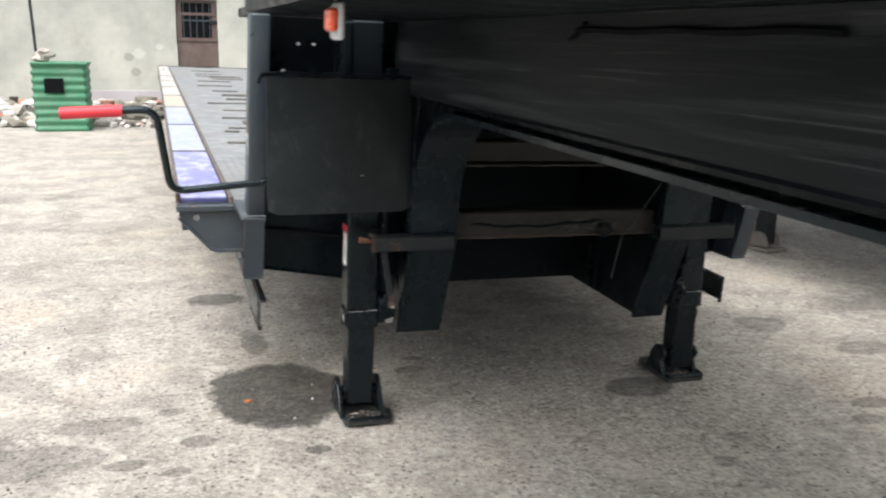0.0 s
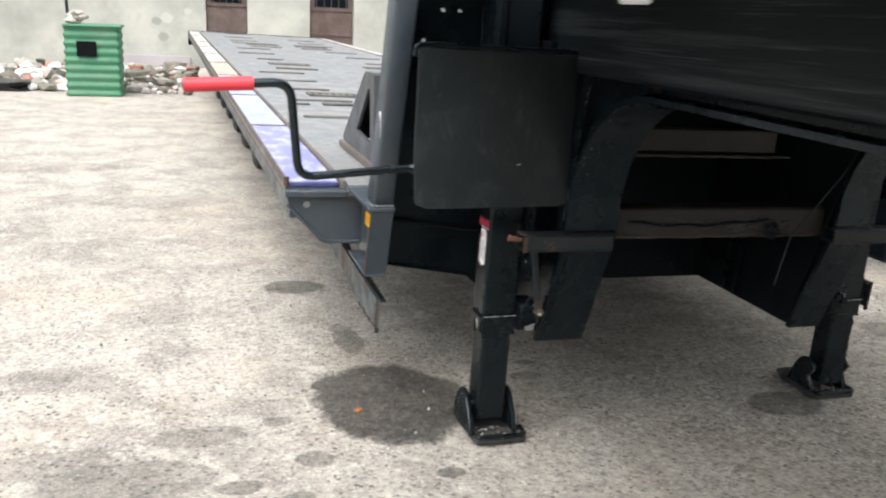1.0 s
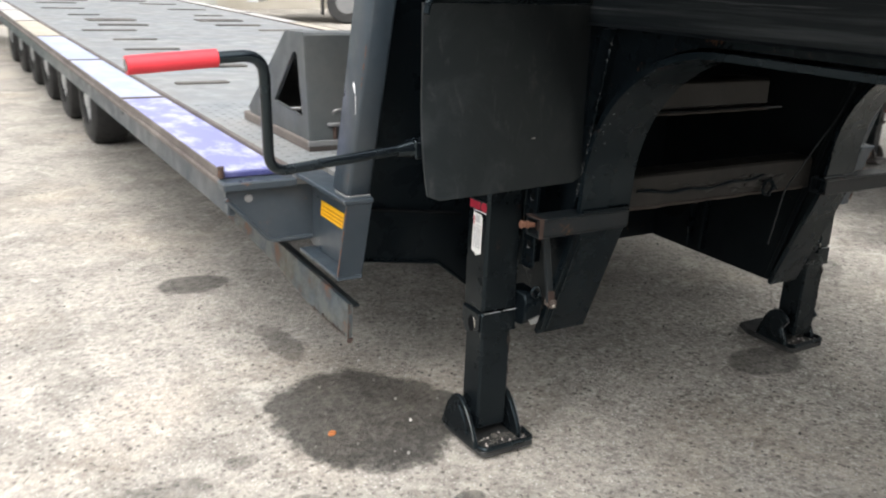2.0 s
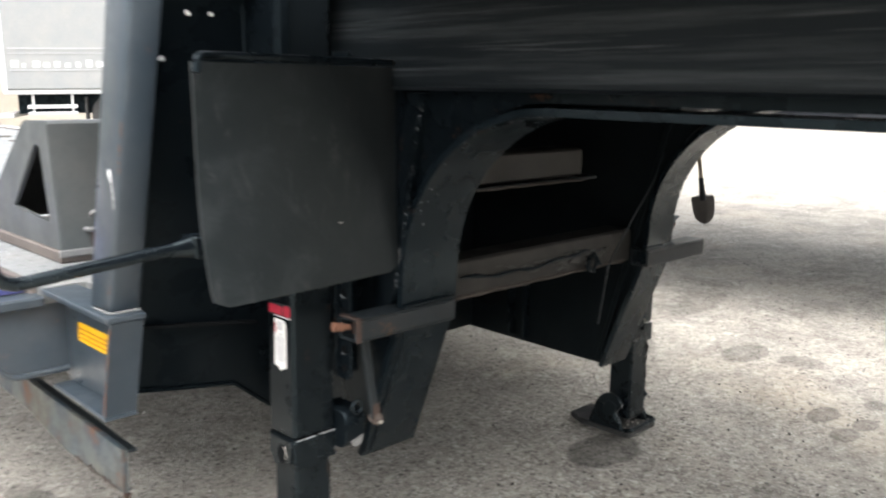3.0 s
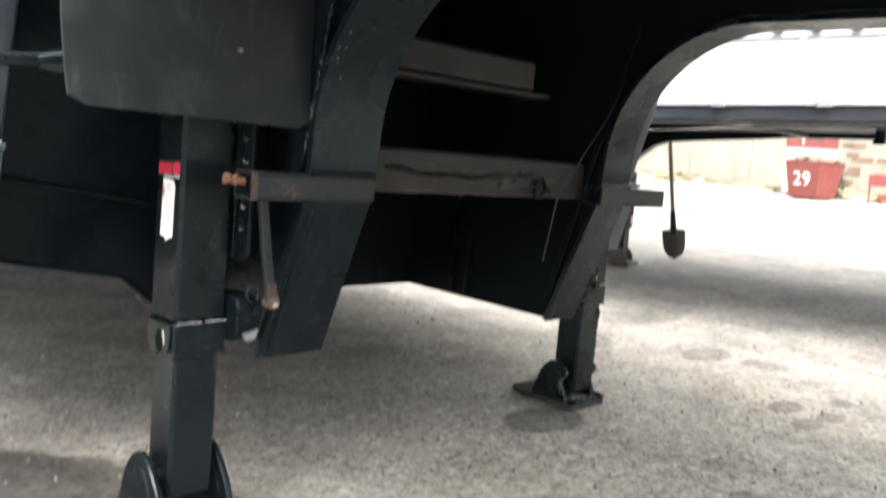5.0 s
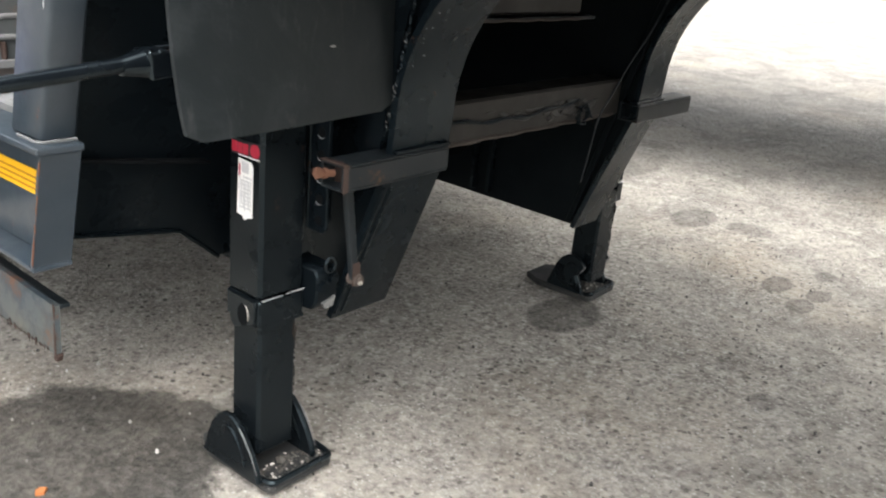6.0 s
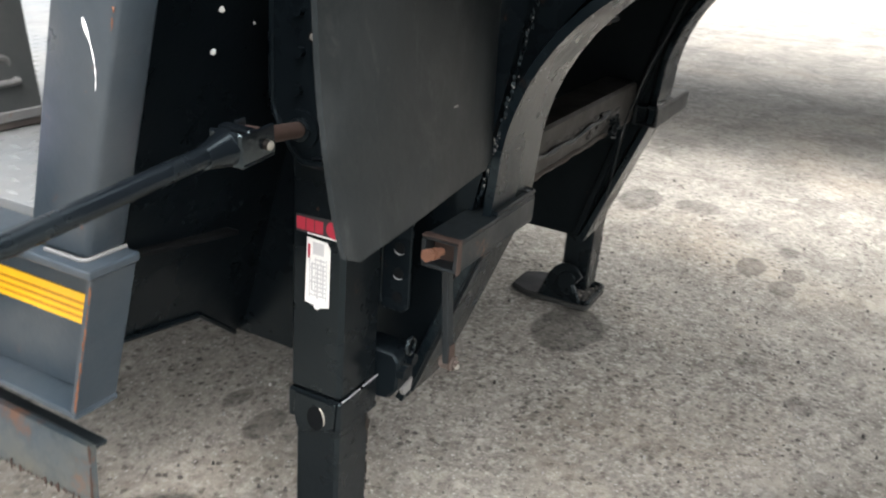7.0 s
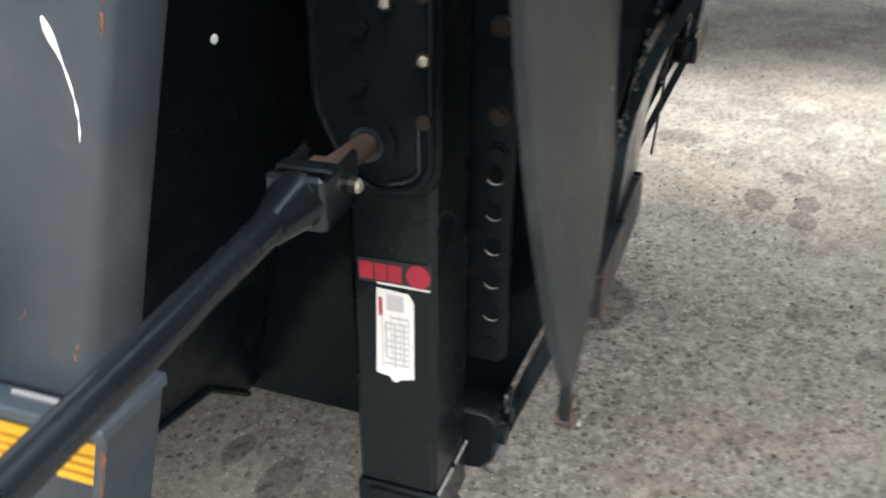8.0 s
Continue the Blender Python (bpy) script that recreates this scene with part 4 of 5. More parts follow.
def make_deck():
    part("deck_floor", join(box(-1.034, -0.545, 0.42, 0.53, 0.655, 0.692, 0), box(-0.94, -0.545, 0.262, 0.42, 0.655, 0.692, 0), box(0.545, 0.94, 0.262, 0.42, 0.655, 0.692, 0), box(0.545, 1.034, 0.42, 0.53, 0.655, 0.692, 0), box(-1.034, 1.034, 0.53, 14.2, 0.655, 0.692, 0.003)), DECK, trailer, "grey steel deck floor")
    # wear strips, and pairs of them with links between
    strips = ((2.18, 0.68, 0.92), (2.77, 0.80, 0.89), (3.0, 0.50, 0.85), (3.72, 0.52, 0.84), (4.40, 0.50, 0.78), (5.16, 0.48, 0.86), (6.95, 0.44, 0.71), (7.95, 0.42, 0.82), (9.0, 0.35, 0.76), (10.5, 0.15, 0.72), (11.2, 0.3, 0.7), (12.3, 0.28, 0.72), (13.9, 0.27, 0.62))
    for y, a, b in strips:
        for x0, x1 in ((-b, -a), (a, b)):
            part("deck_strip", box(x0, x1, y, y + 0.045, 0.692, 0.702, 0.003), STRIP, trailer)
    for y, a, b in ((2.78, 0.40, 0.72), (5.68, 0.28, 0.66), (9.6, 0.13, 0.55)):
        for x0, x1 in ((-b, -a), (a, b)):
            part("deck_strip", box(x0, x1, y, y + 0.07, 0.692, 0.704, 0.003), STRIP, trailer)
            n = 7
            top = y + 0.62
            bars = [box(x0, x1, top - 0.10, top - 0.06, 0.692, 0.703, 0.002), box(x0, x1, top + 0.06, top + 0.10, 0.692, 0.703, 0.002)]
            bars += [box(x0 + (x1 - x0) * k / n, x0 + (x1 - x0) * k / n + 0.02, top - 0.06, top + 0.06, 0.692, 0.703, 0) for k in range(n + 1)]
            tagged(part("perforated_strip", join(*bars), STRIP, trailer, "worn perforated steel strip"), kind="stuff")
    # raised tread on the front of the deck
    verts, faces = [], []
    for i in range(26):
        for k in range(30):
            x, y = -0.99 + 0.036 * i, 0.285 + 0.045 * k
            if -0.89 < x < -0.58 and 0.61 < y < 1.35:
                continue
            if y < 0.43 and x < -0.93 or x > -0.56 and y < 0.54:
                continue
            c, d = (0.013, 0.005) if (i + k) % 2 else (0.005, 0.016)
            n = len(verts)
            verts += [(x - c, y, 0.6921), (x, y - d, 0.6921), (x + c, y, 0.6921), (x, y + d, 0.6921), (x, y, 0.6955)]
            faces += [(n, n + 1, n + 4), (n + 1, n + 2, n + 4), (n + 2, n + 3, n + 4), (n + 3, n, n + 4)]
    bm = bmesh.new()
    me = bpy.data.meshes.new("tread")
    me.from_pydata(verts, [], faces)
    bm.from_mesh(me)
    tagged(part("tread", bm, DECK, trailer, "raised chequer tread worn bright"), kind="stuff")
    part("centre_beam", box(-0.5, 0.5, 0.53, 14.0, 0.36, 0.652, 0.01), BLACK, trailer)
    part("tail_beam", box(-1.23, 1.23, 14.2, 14.32, 0.45, 0.70, 0.01), BLACK, trailer)


def make_wheel(x, y):
    r = 0.325
    hub = 0.325 + 0.0201 * x - 0.0077 * y - 0.004  # the wheels stand on the level yard under the leaning deck
    prof = [(0.0, 0.20), (0.0, 0.285), (0.02, 0.315), (0.05, r), (0.20, r), (0.23, 0.315), (0.25, 0.285), (0.25, 0.20)]
    bm = bmesh.new()
    rings = [[bm.verts.new((x + px * (1 if x < 0 else -1), y + pr * math.cos(2 * math.pi * k / 36), hub + pr * math.sin(2 * math.pi * k / 36))) for k in range(36)] for px, pr in prof]
    for a, b in zip(rings, rings[1:] + rings[:1]):
        for k in range(36):
            bm.faces.new((a[k], a[(k + 1) % 36], b[(k + 1) % 36], b[k]))
    wheel = part("wheel", bm, TYRE, trailer, "black rubber tyre on a pale steel rim", smooth=True)
    s = 1 if x < 0 else -1
    part("rim", join(cyl((x + s * 0.03, y, hub), (x + s * 0.22, y, hub), 0.20, seg=30), cyl((x + s * 0.005, y, hub), (x + s * 0.03, y, hub), 0.08, seg=20)), ALU, wheel, smooth=True)


def make_leg(xc, yf, left, fy=0.0, fx=0.0, fz=0.0):
    """A landing leg: square outer tube, inner tube, hinged foot."""
    w = 0.107
    x0, x1 = xc - w / 2, xc + w / 2
    yb = yf + 0.095
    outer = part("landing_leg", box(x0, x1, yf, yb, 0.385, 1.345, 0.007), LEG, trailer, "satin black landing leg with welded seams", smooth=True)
    # lower sleeve with its drop-shaped side opening
    oval = lambda cy, cz, ry, rz, n=20: [(cy + ry * math.cos(2 * math.pi * k / n), cz + rz * math.sin(2 * math.pi * k / n)) for k in range(n)]
    part("sleeve", join(box(x0 - 0.0015, x1 + 0.0015, yf - 0.0015, yb + 0.003, 0.330, 0.384, 0.004), slab([(x0 - 0.001, 0.333), (x0 - 0.001, 0.328), (x0 + 0.012, 0.322), (x0 + 0.030, 0.316), (x1 - 0.045, 0.318), (x1 - 0.030, 0.326), (x1 + 0.001, 0.326), (x1 + 0.001, 0.333)], "y", yf - 0.0015, yf + 0.004)), LEG, outer, smooth=True)
    ear = part("sleeve_ear", slab([(yf + 0.004, 0.383), (yf + 0.080, 0.383), (yf + 0.084, 0.345), (yf + 0.078, 0.322), (yf + 0.066, 0.313), (yf + 0.052, 0.318), (yf + 0.040, 0.326), (yf + 0.008, 0.330)], "x", x0 - 0.0065, x0 - 0.001, 0.002), LEG, outer, "black sleeve ear with an oval opening painted dark", smooth=True)
    part("weld_seam", join(box(x0 + 0.004, x0 + 0.055, yf - 0.0035, yf - 0.0008, 0.3838, 0.3860, 0.0008), box(x0 + 0.062, x1 + 0.0025, yf - 0.0035, yf - 0.0008, 0.3845, 0.3867, 0.0008)), STEEL, outer, "bright weld seam")
    inner = part("inner_tube", box(x0 + 0.007, x1 - 0.007, yf + 0.006, yb - 0.006, 0.055 + fz, 0.33, 0.006), LEG, trailer, "worn black inner tube with rusty corner", smooth=True)
    tagged(part("rust_patch", join(rust_run((x1 - 0.018, yf + 0.006, 0.318), (x1 - 0.012, yf + 0.006, 0.285), 8, 0.008, 6), rust_run((x1 - 0.012, yf + 0.006, 0.28), (x1 - 0.010, yf + 0.006, 0.14), 22, 0.0030, 7)), OLD_BOLT, inner), kind="stuff")
    # dark oval on the uncut ear paints the opening's shade
    part("opening_shade", slab(oval(yf + 0.040, 0.347, 0.0155, 0.022), "x", x0 - 0.0072, x0 - 0.0060), DARK, ear)
    # bright crescent paints the highlight along the opening's edge
    part("opening_highlight", tube([(x0 - 0.0072, yf + 0.040 - 0.017 * math.cos(t), 0.347 + 0.0235 * math.sin(t)) for t in [radians(-20 + 11 * k) for k in range(9)]], [0.0004, 0.0010, 0.0015, 0.0018, 0.0018, 0.0016, 0.0012, 0.0008, 0.0004], 6), BOLT, ear)
    # foot: pad with turned-up edge, two cheeks, pivot
    pf, pb = yf - 0.058 + fy, yf + 0.195 + fy
    xp = xc + fx
    pad = part("foot_pad", slab([(xp - 0.085, pf + 0.01), (xp - 0.075, pf), (xp + 0.075, pf), (xp + 0.085, pf + 0.01), (xp + 0.082, pb - 0.05), (xp + 0.05, pb), (xp - 0.06, pb), (xp - 0.09, pb - 0.06)], "z", fz + 0.002, fz + 0.022, 0.005), PAD, trailer, "dirty black foot pad")
    part("pad_lip", tube(rounded([(xp - 0.083, pf + 0.06, fz + 0.026), (xp - 0.078, pf + 0.004, fz + 0.026), (xp + 0.078, pf + 0.004, fz + 0.026), (xp + 0.083, pf + 0.06, fz + 0.026)], 0.015), 0.0075, 8), LEG, pad, smooth=True)
    for sx in (-1, 1):
        cheek = [(pf + 0.022, 0.022), (pf + 0.030, 0.048), (pf + 0.048, 0.082), (yf + 0.014, 0.114), (yf + 0.034, 0.134), (yf + 0.056, 0.143), (yf + 0.078, 0.140), (yf + 0.098, 0.126), (yf + 0.114, 0.104), (yf + 0.126, 0.076), (yf + 0.136, 0.045), (yf + 0.146, 0.022)]
        a = xc + sx * 0.064
        part("foot_cheek", slab([(y, z + fz) for y, z in cheek], "x", min(a, a + sx * 0.014), max(a, a + sx * 0.014), 0.003), LEG, outer, "black foot cheek with a bright worn edge")
        part("cheek_edge", tube([(a + sx * 0.0135, pf + 0.027, fz + 0.045), (a + sx * 0.0135, pf + 0.046, fz + 0.082), (a + sx * 0.0135, yf + 0.012, fz + 0.113), (a + sx * 0.0135, yf + 0.026, fz + 0.127)], [0.0004, 0.0012, 0.0016, 0.0005], 6), GREY_HANDLE, outer, "bright worn edge", smooth=True)
        part("cheek_rib", slab([(y * 0.55 + (yf + 0.05) * 0.45, z * 0.6 + 0.034 + fz) for y, z in cheek], "x", min(a - sx * 0.001, a + sx * 0.0175), max(a - sx * 0.001, a + sx * 0.0175), 0.002), LEG, outer)
    part("pivot", cyl((xc - 0.083, yf + 0.05, fz + 0.095), (xc + 0.083, yf + 0.05, fz + 0.095), 0.017, seg=14), LEG, outer, smooth=True)
    part("dirt_clump", blob((xp - 0.012, pf + 0.055, fz + 0.029), 0.010, (1.1, 1, 0.7), 0.4, 3), DIRT, pad)
    rnd = random.Random(int(100 + xc * 50))
    grit = [blob((xp + rnd.uniform(-0.07, 0.07), pf + rnd.uniform(0.008, 0.07), fz + 0.0235), 0.0035 * rnd.uniform(0.4, 1.2), (1.2, 1, 0.6), 0.4, i, 1) for i in range(90)]
    tagged(part("pad_grit", join(*grit), DIRT, pad, "dirt and grit on the pad"), kind="stuff")
    pale = [blob((xp + rnd.uniform(-0.075, 0.075), pf + 0.005 + 0.075 * rnd.random() ** 1.5, fz + 0.0245), 0.0028 * rnd.uniform(0.4, 1.4), (1.3, 1, 0.6), 0.4, i, 1) for i in range(46)]
    tagged(part("pale_grit", join(*pale), STONE, pad, "pale specks of stone on the pad"), kind="stuff")
    # mounting rail beside the leg, its row of holes painted on as dark discs
    s = 1 if left else -1
    xr = x1 if left else x0
    a, b = sorted((xr + s * 0.008, xr + s * 0.016))
    rail = part("mounting_rail", slab([(yf - 0.046, 0.515), (yf - 0.036, 0.505), (yf + 0.004, 0.505), (yf + 0.004, 1.20), (yf - 0.046, 1.20)], "x", a, b, 0.002), BLACK, trailer, "black perforated mounting rail with bolts")
    part("rail_flange", box(*sorted((xr + s * 0.008, xr + s * 0.07)), yf + 0.004, yf + 0.012, 0.505, 1.20, 0.002), BLACK, outer)
    f = a if left else b
    for k in range(6):
        z = 0.530 + 0.042 * k
        # dark disc on the solid rail paints the shade inside a hole
        part("rail_hole_shade", cyl((f - s * 0.0012, yf - 0.026, z), (f + s * 0.001, yf - 0.026, z), 0.0092, seg=14), DARK, rail)
        if k:
            # bright crescent paints the glint on the hole's rim
            part("hole_glint", tube([(f - s * 0.001, yf - 0.026 + 0.0108 * math.cos(t), z + 0.0108 * math.sin(t)) for t in [radians(-25 - 14 * q) for q in range(9)]], [0.0002, 0.0005, 0.0008, 0.0010, 0.0010, 0.0008, 0.0006, 0.0004, 0.0002], 5), STEEL, rail)
    for k, z in enumerate((0.765, 0.806, 0.848, 0.897, 0.945, 1.0)):
        part("rail_bolt", join(cyl((f - s * 0.004, yf - 0.028, z), (f, yf - 0.028, z), 0.0115, seg=18), cyl((f - s * 0.010, yf - 0.028, z), (f - s * 0.004, yf - 0.028, z), 0.009, seg=6)), (BLACK, OLD_BOLT, BLACK, OLD_BOLT)[k % 4], rail)
    lo, hi = sorted((xr, xr + s * 0.055))
    part("lug", slab([(yf + 0.05, 0.435), (yf - 0.030, 0.432), (yf - 0.040, 0.415), (yf - 0.038, 0.365), (yf - 0.022, 0.345), (yf + 0.03, 0.338), (yf + 0.05, 0.35)], "x", lo, hi, 0.004), BLACK, outer, "black lower mounting lug", smooth=True)
    part("hook_ring", tube([(xr + s * 0.026 + 0.013 * math.cos(q), yf - 0.046, 0.442 + 0.015 * math.sin(q)) for q in [radians(20 * k) for k in range(19)]], 0.0035, 7), GLOSS, outer, smooth=True)
    part("lug_bolt", join(cyl((xr + s * 0.012, yf - 0.050, 0.398), (xr + s * 0.012, yf - 0.036, 0.398), 0.013, seg=6), cyl((xr + s * 0.036, yf - 0.050, 0.412), (xr + s * 0.036, yf - 0.036, 0.412), 0.011, seg=6)), BLACK, outer)
    if left:
        part("lug_chip", slab([(xr + s * 0.014, 0.362), (xr + s * 0.046, 0.372), (xr + s * 0.040, 0.352), (xr + s * 0.020, 0.350)], "y", yf - 0.043, yf - 0.036), GREY_HANDLE, outer)
    if not left:
        # dark disc paints the shade in the pin hole, bright arc along part of its rim
        part("pin_hole_shade", cyl((x0 - 0.019, yf - 0.042, 0.416), (x0 - 0.019, yf - 0.036, 0.416), 0.010, seg=14), DARK, outer)
        part("pin_rim", tube([(x0 - 0.019 + 0.011 * math.cos(t), yf - 0.042, 0.416 + 0.011 * math.sin(t)) for t in [radians(-120 + 15 * q) for q in range(14)]], 0.002, 5), BOLT, outer)
    return outer, x0, x1, yf, yb


def make_left_details(leg, x0, x1, yf, yb):
    # gearbox housing on the outer face
    prof = [(-0.055, 1.34), (-0.055, 0.79), (-0.040, 0.764), (0.005, 0.760), (0.040, 0.778), (0.072, 0.83), (0.072, 1.34)]
    g = part("gearbox", slab(prof, "x", x0 - 0.030, x0, 0.006), BLACK, trailer, "black pressed gearbox housing with bolts", smooth=True)
    lip = [(x0 - 0.031, y + (-0.008 if y > 0.03 else 0.008), z + 0.008) for y, z in prof]
    part("housing_bead", tube(rounded(lip[:6] + [(x0 - 0.031, 0.064, 1.33)], 0.03), 0.0045, 8), BLACK, g, smooth=True)
    part("pressed_bead", tube(rounded([(x0 - 0.031, -0.036, 0.836), (x0 - 0.031, -0.036, 0.786), (x0 - 0.031, -0.006, 0.777)], 0.016), 0.0035, 8), GLOSS, g, "glossy pressed bead", smooth=True)
    for y, z in ((-0.043, 0.842), (-0.043, 0.896), (-0.043, 0.95), (-0.043, 1.02), (0.019, 0.868), (0.016, 0.918), (0.018, 0.97), (0.018, 1.03), (-0.009, 0.941)):
        part("housing_bolt", cyl((x0 - 0.040, y, z), (x0 - 0.029, y, z), 0.0075, seg=8), OLD_BOLT if y < 0 else BLACK, g)
    # bright blobs paint glints onto three of the bolt heads
    for y, z in ((-0.043, 0.896), (-0.009, 0.941), (0.018, 1.03)):
        part("bolt_glint", blob((x0 - 0.041, y, z), 0.0048, (0.4, 1, 1), 0.3, 3, 1), BOLT, g)
    part("output_boss", cyl((x0 - 0.036, 0.012, 0.815), (x0 - 0.024, 0.012, 0.815), 0.027, seg=20), BLACK, g, smooth=True)
    # stickers
    st = part("maker_sticker", slab([(-0.036, 0.653), (0.044, 0.653), (0.044, 0.679), (-0.036, 0.682)], "x", x0 - 0.0015, x0 - 0.0003), STICKER_DARK, trailer, "red and black maker sticker")
    part("red_disc", cyl((x0 - 0.0025, -0.0225, 0.6675), (x0 - 0.0015, -0.0225, 0.6675), 0.0128, seg=24), INK_RED, st)
    for k, (a, b) in enumerate(((0.027, 0.042), (0.012, 0.025), (-0.004, 0.010))):
        part("red_bar", box(x0 - 0.0025, x0 - 0.0015, a, b, 0.657, 0.676, 0), INK_RED, st)
    part("white_line", box(x0 - 0.0025, x0 - 0.0015, -0.035, 0.023, 0.6525, 0.6545, 0), STICKER, st)
    tag_outline = [(0.024, 0.647), (-0.011, 0.645), (-0.017, 0.635), (-0.016, 0.542), (-0.001, 0.538), (0.003, 0.534), (0.009, 0.535), (0.011, 0.540), (0.027, 0.543)]
    tg = part("type_label", slab(tag_outline, "x", x0 - 0.0015, x0 - 0.0003), STICKER, trailer, "white type label with small grey print")
    part("print_block", box(x0 - 0.0022, x0 - 0.0015, -0.006, 0.013, 0.623, 0.642, 0), INK, tg)
    for k in range(7):
        y = -0.012 + 0.005 * k
        part("print_bar", box(x0 - 0.0022, x0 - 0.0015, y, y + (0.0028 if k % 2 else 0.0012), 0.552 + 0.006 * (k % 3), 0.618 - 0.009 * (k % 2), 0), INK, tg)
    for k in range(9):
        part("print_line", box(x0 - 0.0024, x0 - 0.0017, -0.010, 0.017 - 0.004 * (k % 3), 0.556 + 0.0072 * k, 0.5585 + 0.0072 * k, 0), INK, tg)
    part("print_bar", box(x0 - 0.0022, x0 - 0.0015, 0.018, 0.022, 0.615, 0.637, 0), INK_RED, tg)
    # crank: joint at the gearbox, bar, elbow, red grip
    cr = part("crank_joint", join(cyl((x0 - 0.026, 0.012, 0.815), (-0.850, -0.005, 0.831), 0.0108, seg=16), obox(look((-0.872, -0.0075, 0.833), (-0.94, -0.010, 0.829)), 0.026, 0.026, 0.034, 0.004)), RUSTY, trailer, "rusty crank shaft and joint block", smooth=True)
    part("shaft_collar", cyl((x0 - 0.046, 0.010, 0.817), (x0 - 0.030, 0.012, 0.815), 0.0165, seg=16, bevel=0.003), GLOSS, cr, "black collar on the shaft", smooth=True)
    ax = look((-0.880, -0.008, 0.832), (-0.95, -0.011, 0.827))
    fork = [obox(ax @ Matrix.Translation((sx * 0.0205, 0, 0)), 0.0055, 0.038, 0.064, 0.0025) for sx in (-1, 1)]
    fork += [obox(ax @ Matrix.Translation((0, -0.020, 0)), 0.0465, 0.0055, 0.064, 0.0025), obox(ax @ Matrix.Translation((0, 0.019, -0.010)), 0.0465, 0.0045, 0.016, 0.002), obox(ax @ Matrix.Translation((0, 0, -0.031)), 0.0465, 0.044, 0.008, 0.003)]
    part("yoke", join(*fork, cyl((-0.908, -0.009, 0.8305), (-0.952, -0.0105, 0.827), 0.0235, 0.0135, 18)), GLOSS, cr, "black open fork of the crank joint", smooth=True)
    part("yoke_pin", cyl((-0.866, -0.037, 0.829), (-0.866, 0.020, 0.834), 0.0065, seg=10), OLD_BOLT, cr)
    part("pin_end", cyl((-0.866, -0.0395, 0.829), (-0.866, -0.034, 0.8292), 0.0062, seg=8, bevel=0.0015), BOLT, cr)
    path = rounded([(-0.940, -0.0102, 0.830), (-1.262, -0.018, 0.802), (-1.300, -0.106, 1.062), (-1.560, -0.108, 1.045)], 0.048, 9)
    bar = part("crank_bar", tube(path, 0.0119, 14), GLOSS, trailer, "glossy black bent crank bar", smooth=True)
    part("red_grip", tube([(-1.392, -0.1067, 1.0560), (-1.47, -0.1073, 1.0509), (-1.5590, -0.1080, 1.0451)], 0.0175, 16), GRIP, bar, "red plastic grip sleeve", smooth=True)


def make_flap():
    """Rubber mud flap, slightly curled, hung from a rod."""
    n, m = 16, 16
    bm = bmesh.new()
    sheets = []
    for side in (0, 1):
        grid = []
        for i in range(n + 1):
            u = i / n
            row = []
            for k in range(m + 1):
                v = k / m
                x = -0.990 + 0.453 * u
                z = 1.168 - 0.406 * v - 0.004 * u * v
                free = -0.186 - 0.043 * v * v
                held = -0.165 - 0.018 * v
                y = free * (1 - u) + held * u - 0.014 * math.sin(math.pi * u) * (1 - 0.8 * v) + 0.002 * math.sin(5 * u + 4 * v)
                e = max(0.0, 0.05 - min(u, 1 - u)) / 0.05
                z += 0.012 * e * e * max(0.0, v - 0.9) / 0.1
                x += 0.002 * math.sin(7 * v) * (1 - u)
                row.append(bm.verts.new((x, y + 0.007 * side, z)))
            grid.append(row)
        sheets.append(grid)
        for i in range(n):
            for k in range(m):
                bm.faces.new((grid[i][k], grid[i + 1][k], grid[i + 1][k + 1], grid[i][k + 1]))
    a, b = sheets
    rim = [(i, 0) for i in range(n)] + [(n, k) for k in range(m)] + [(i, m) for i in range(n, 0, -1)] + [(0, k) for k in range(m, 0, -1)]
    for (i, k), (p, q) in zip(rim, rim[1:] + rim[:1]):
        bm.faces.new((a[i][k], b[i][k], b[p][q], a[p][q]))
    flap = part("mud_flap", bm, RUBBER, trailer, "scuffed black rubber mud flap", smooth=True)
    part("flap_rod", tube(rounded([(-1.020, -0.252, 1.150), (-1.014, -0.250, 1.176), (-0.960, -0.215, 1.178), (-0.52, -0.165, 1.177), (-0.50, -0.16, 1.20)], 0.02), 0.007, 8), BLACK, flap, smooth=True)
    part("scuff_mark", blob((-0.697, -0.1965, 0.876), 0.0032, (1.8, 0.3, 0.6), 0.5, 2, 1), GREY_HANDLE, flap)


make_gooseneck()
make_bulkhead()
make_side(-1)
make_side(1)
make_deck()
for axle in range(6):
    for x in (-0.935, 0.935):
        make_wheel(x, 4.80 + 1.13 * axle)
left = make_leg(-0.6515, -0.040, True, 0.0, 0.020, -0.014)
make_left_details(*left)
make_leg(0.660, -0.026, False, 0.046, 0.016, 0.010)
make_flap()
marker = part("marker_lamp", box(-0.996, -0.986, -1.285, -1.205, 1.280, 1.344, 0.004), ALU, trailer, "side marker lamp with an orange red lens")
part("lens", box(-1.010, -0.996, -1.279, -1.219, 1.294, 1.334, 0.005), LENS, marker)


# the trailer stands on the yard with a slight lean and turn
STAND = Matrix.Translation((-0.004, 0.020, 0.002)) @ Matrix.Rotation(radians(1.15), 4, "Z") @ Matrix.Rotation(radians(0.44), 4, "X") @ Matrix.Rotation(radians(1.15), 4, "Y")
trailer.matrix_basis = STAND @ trailer.matrix_basis


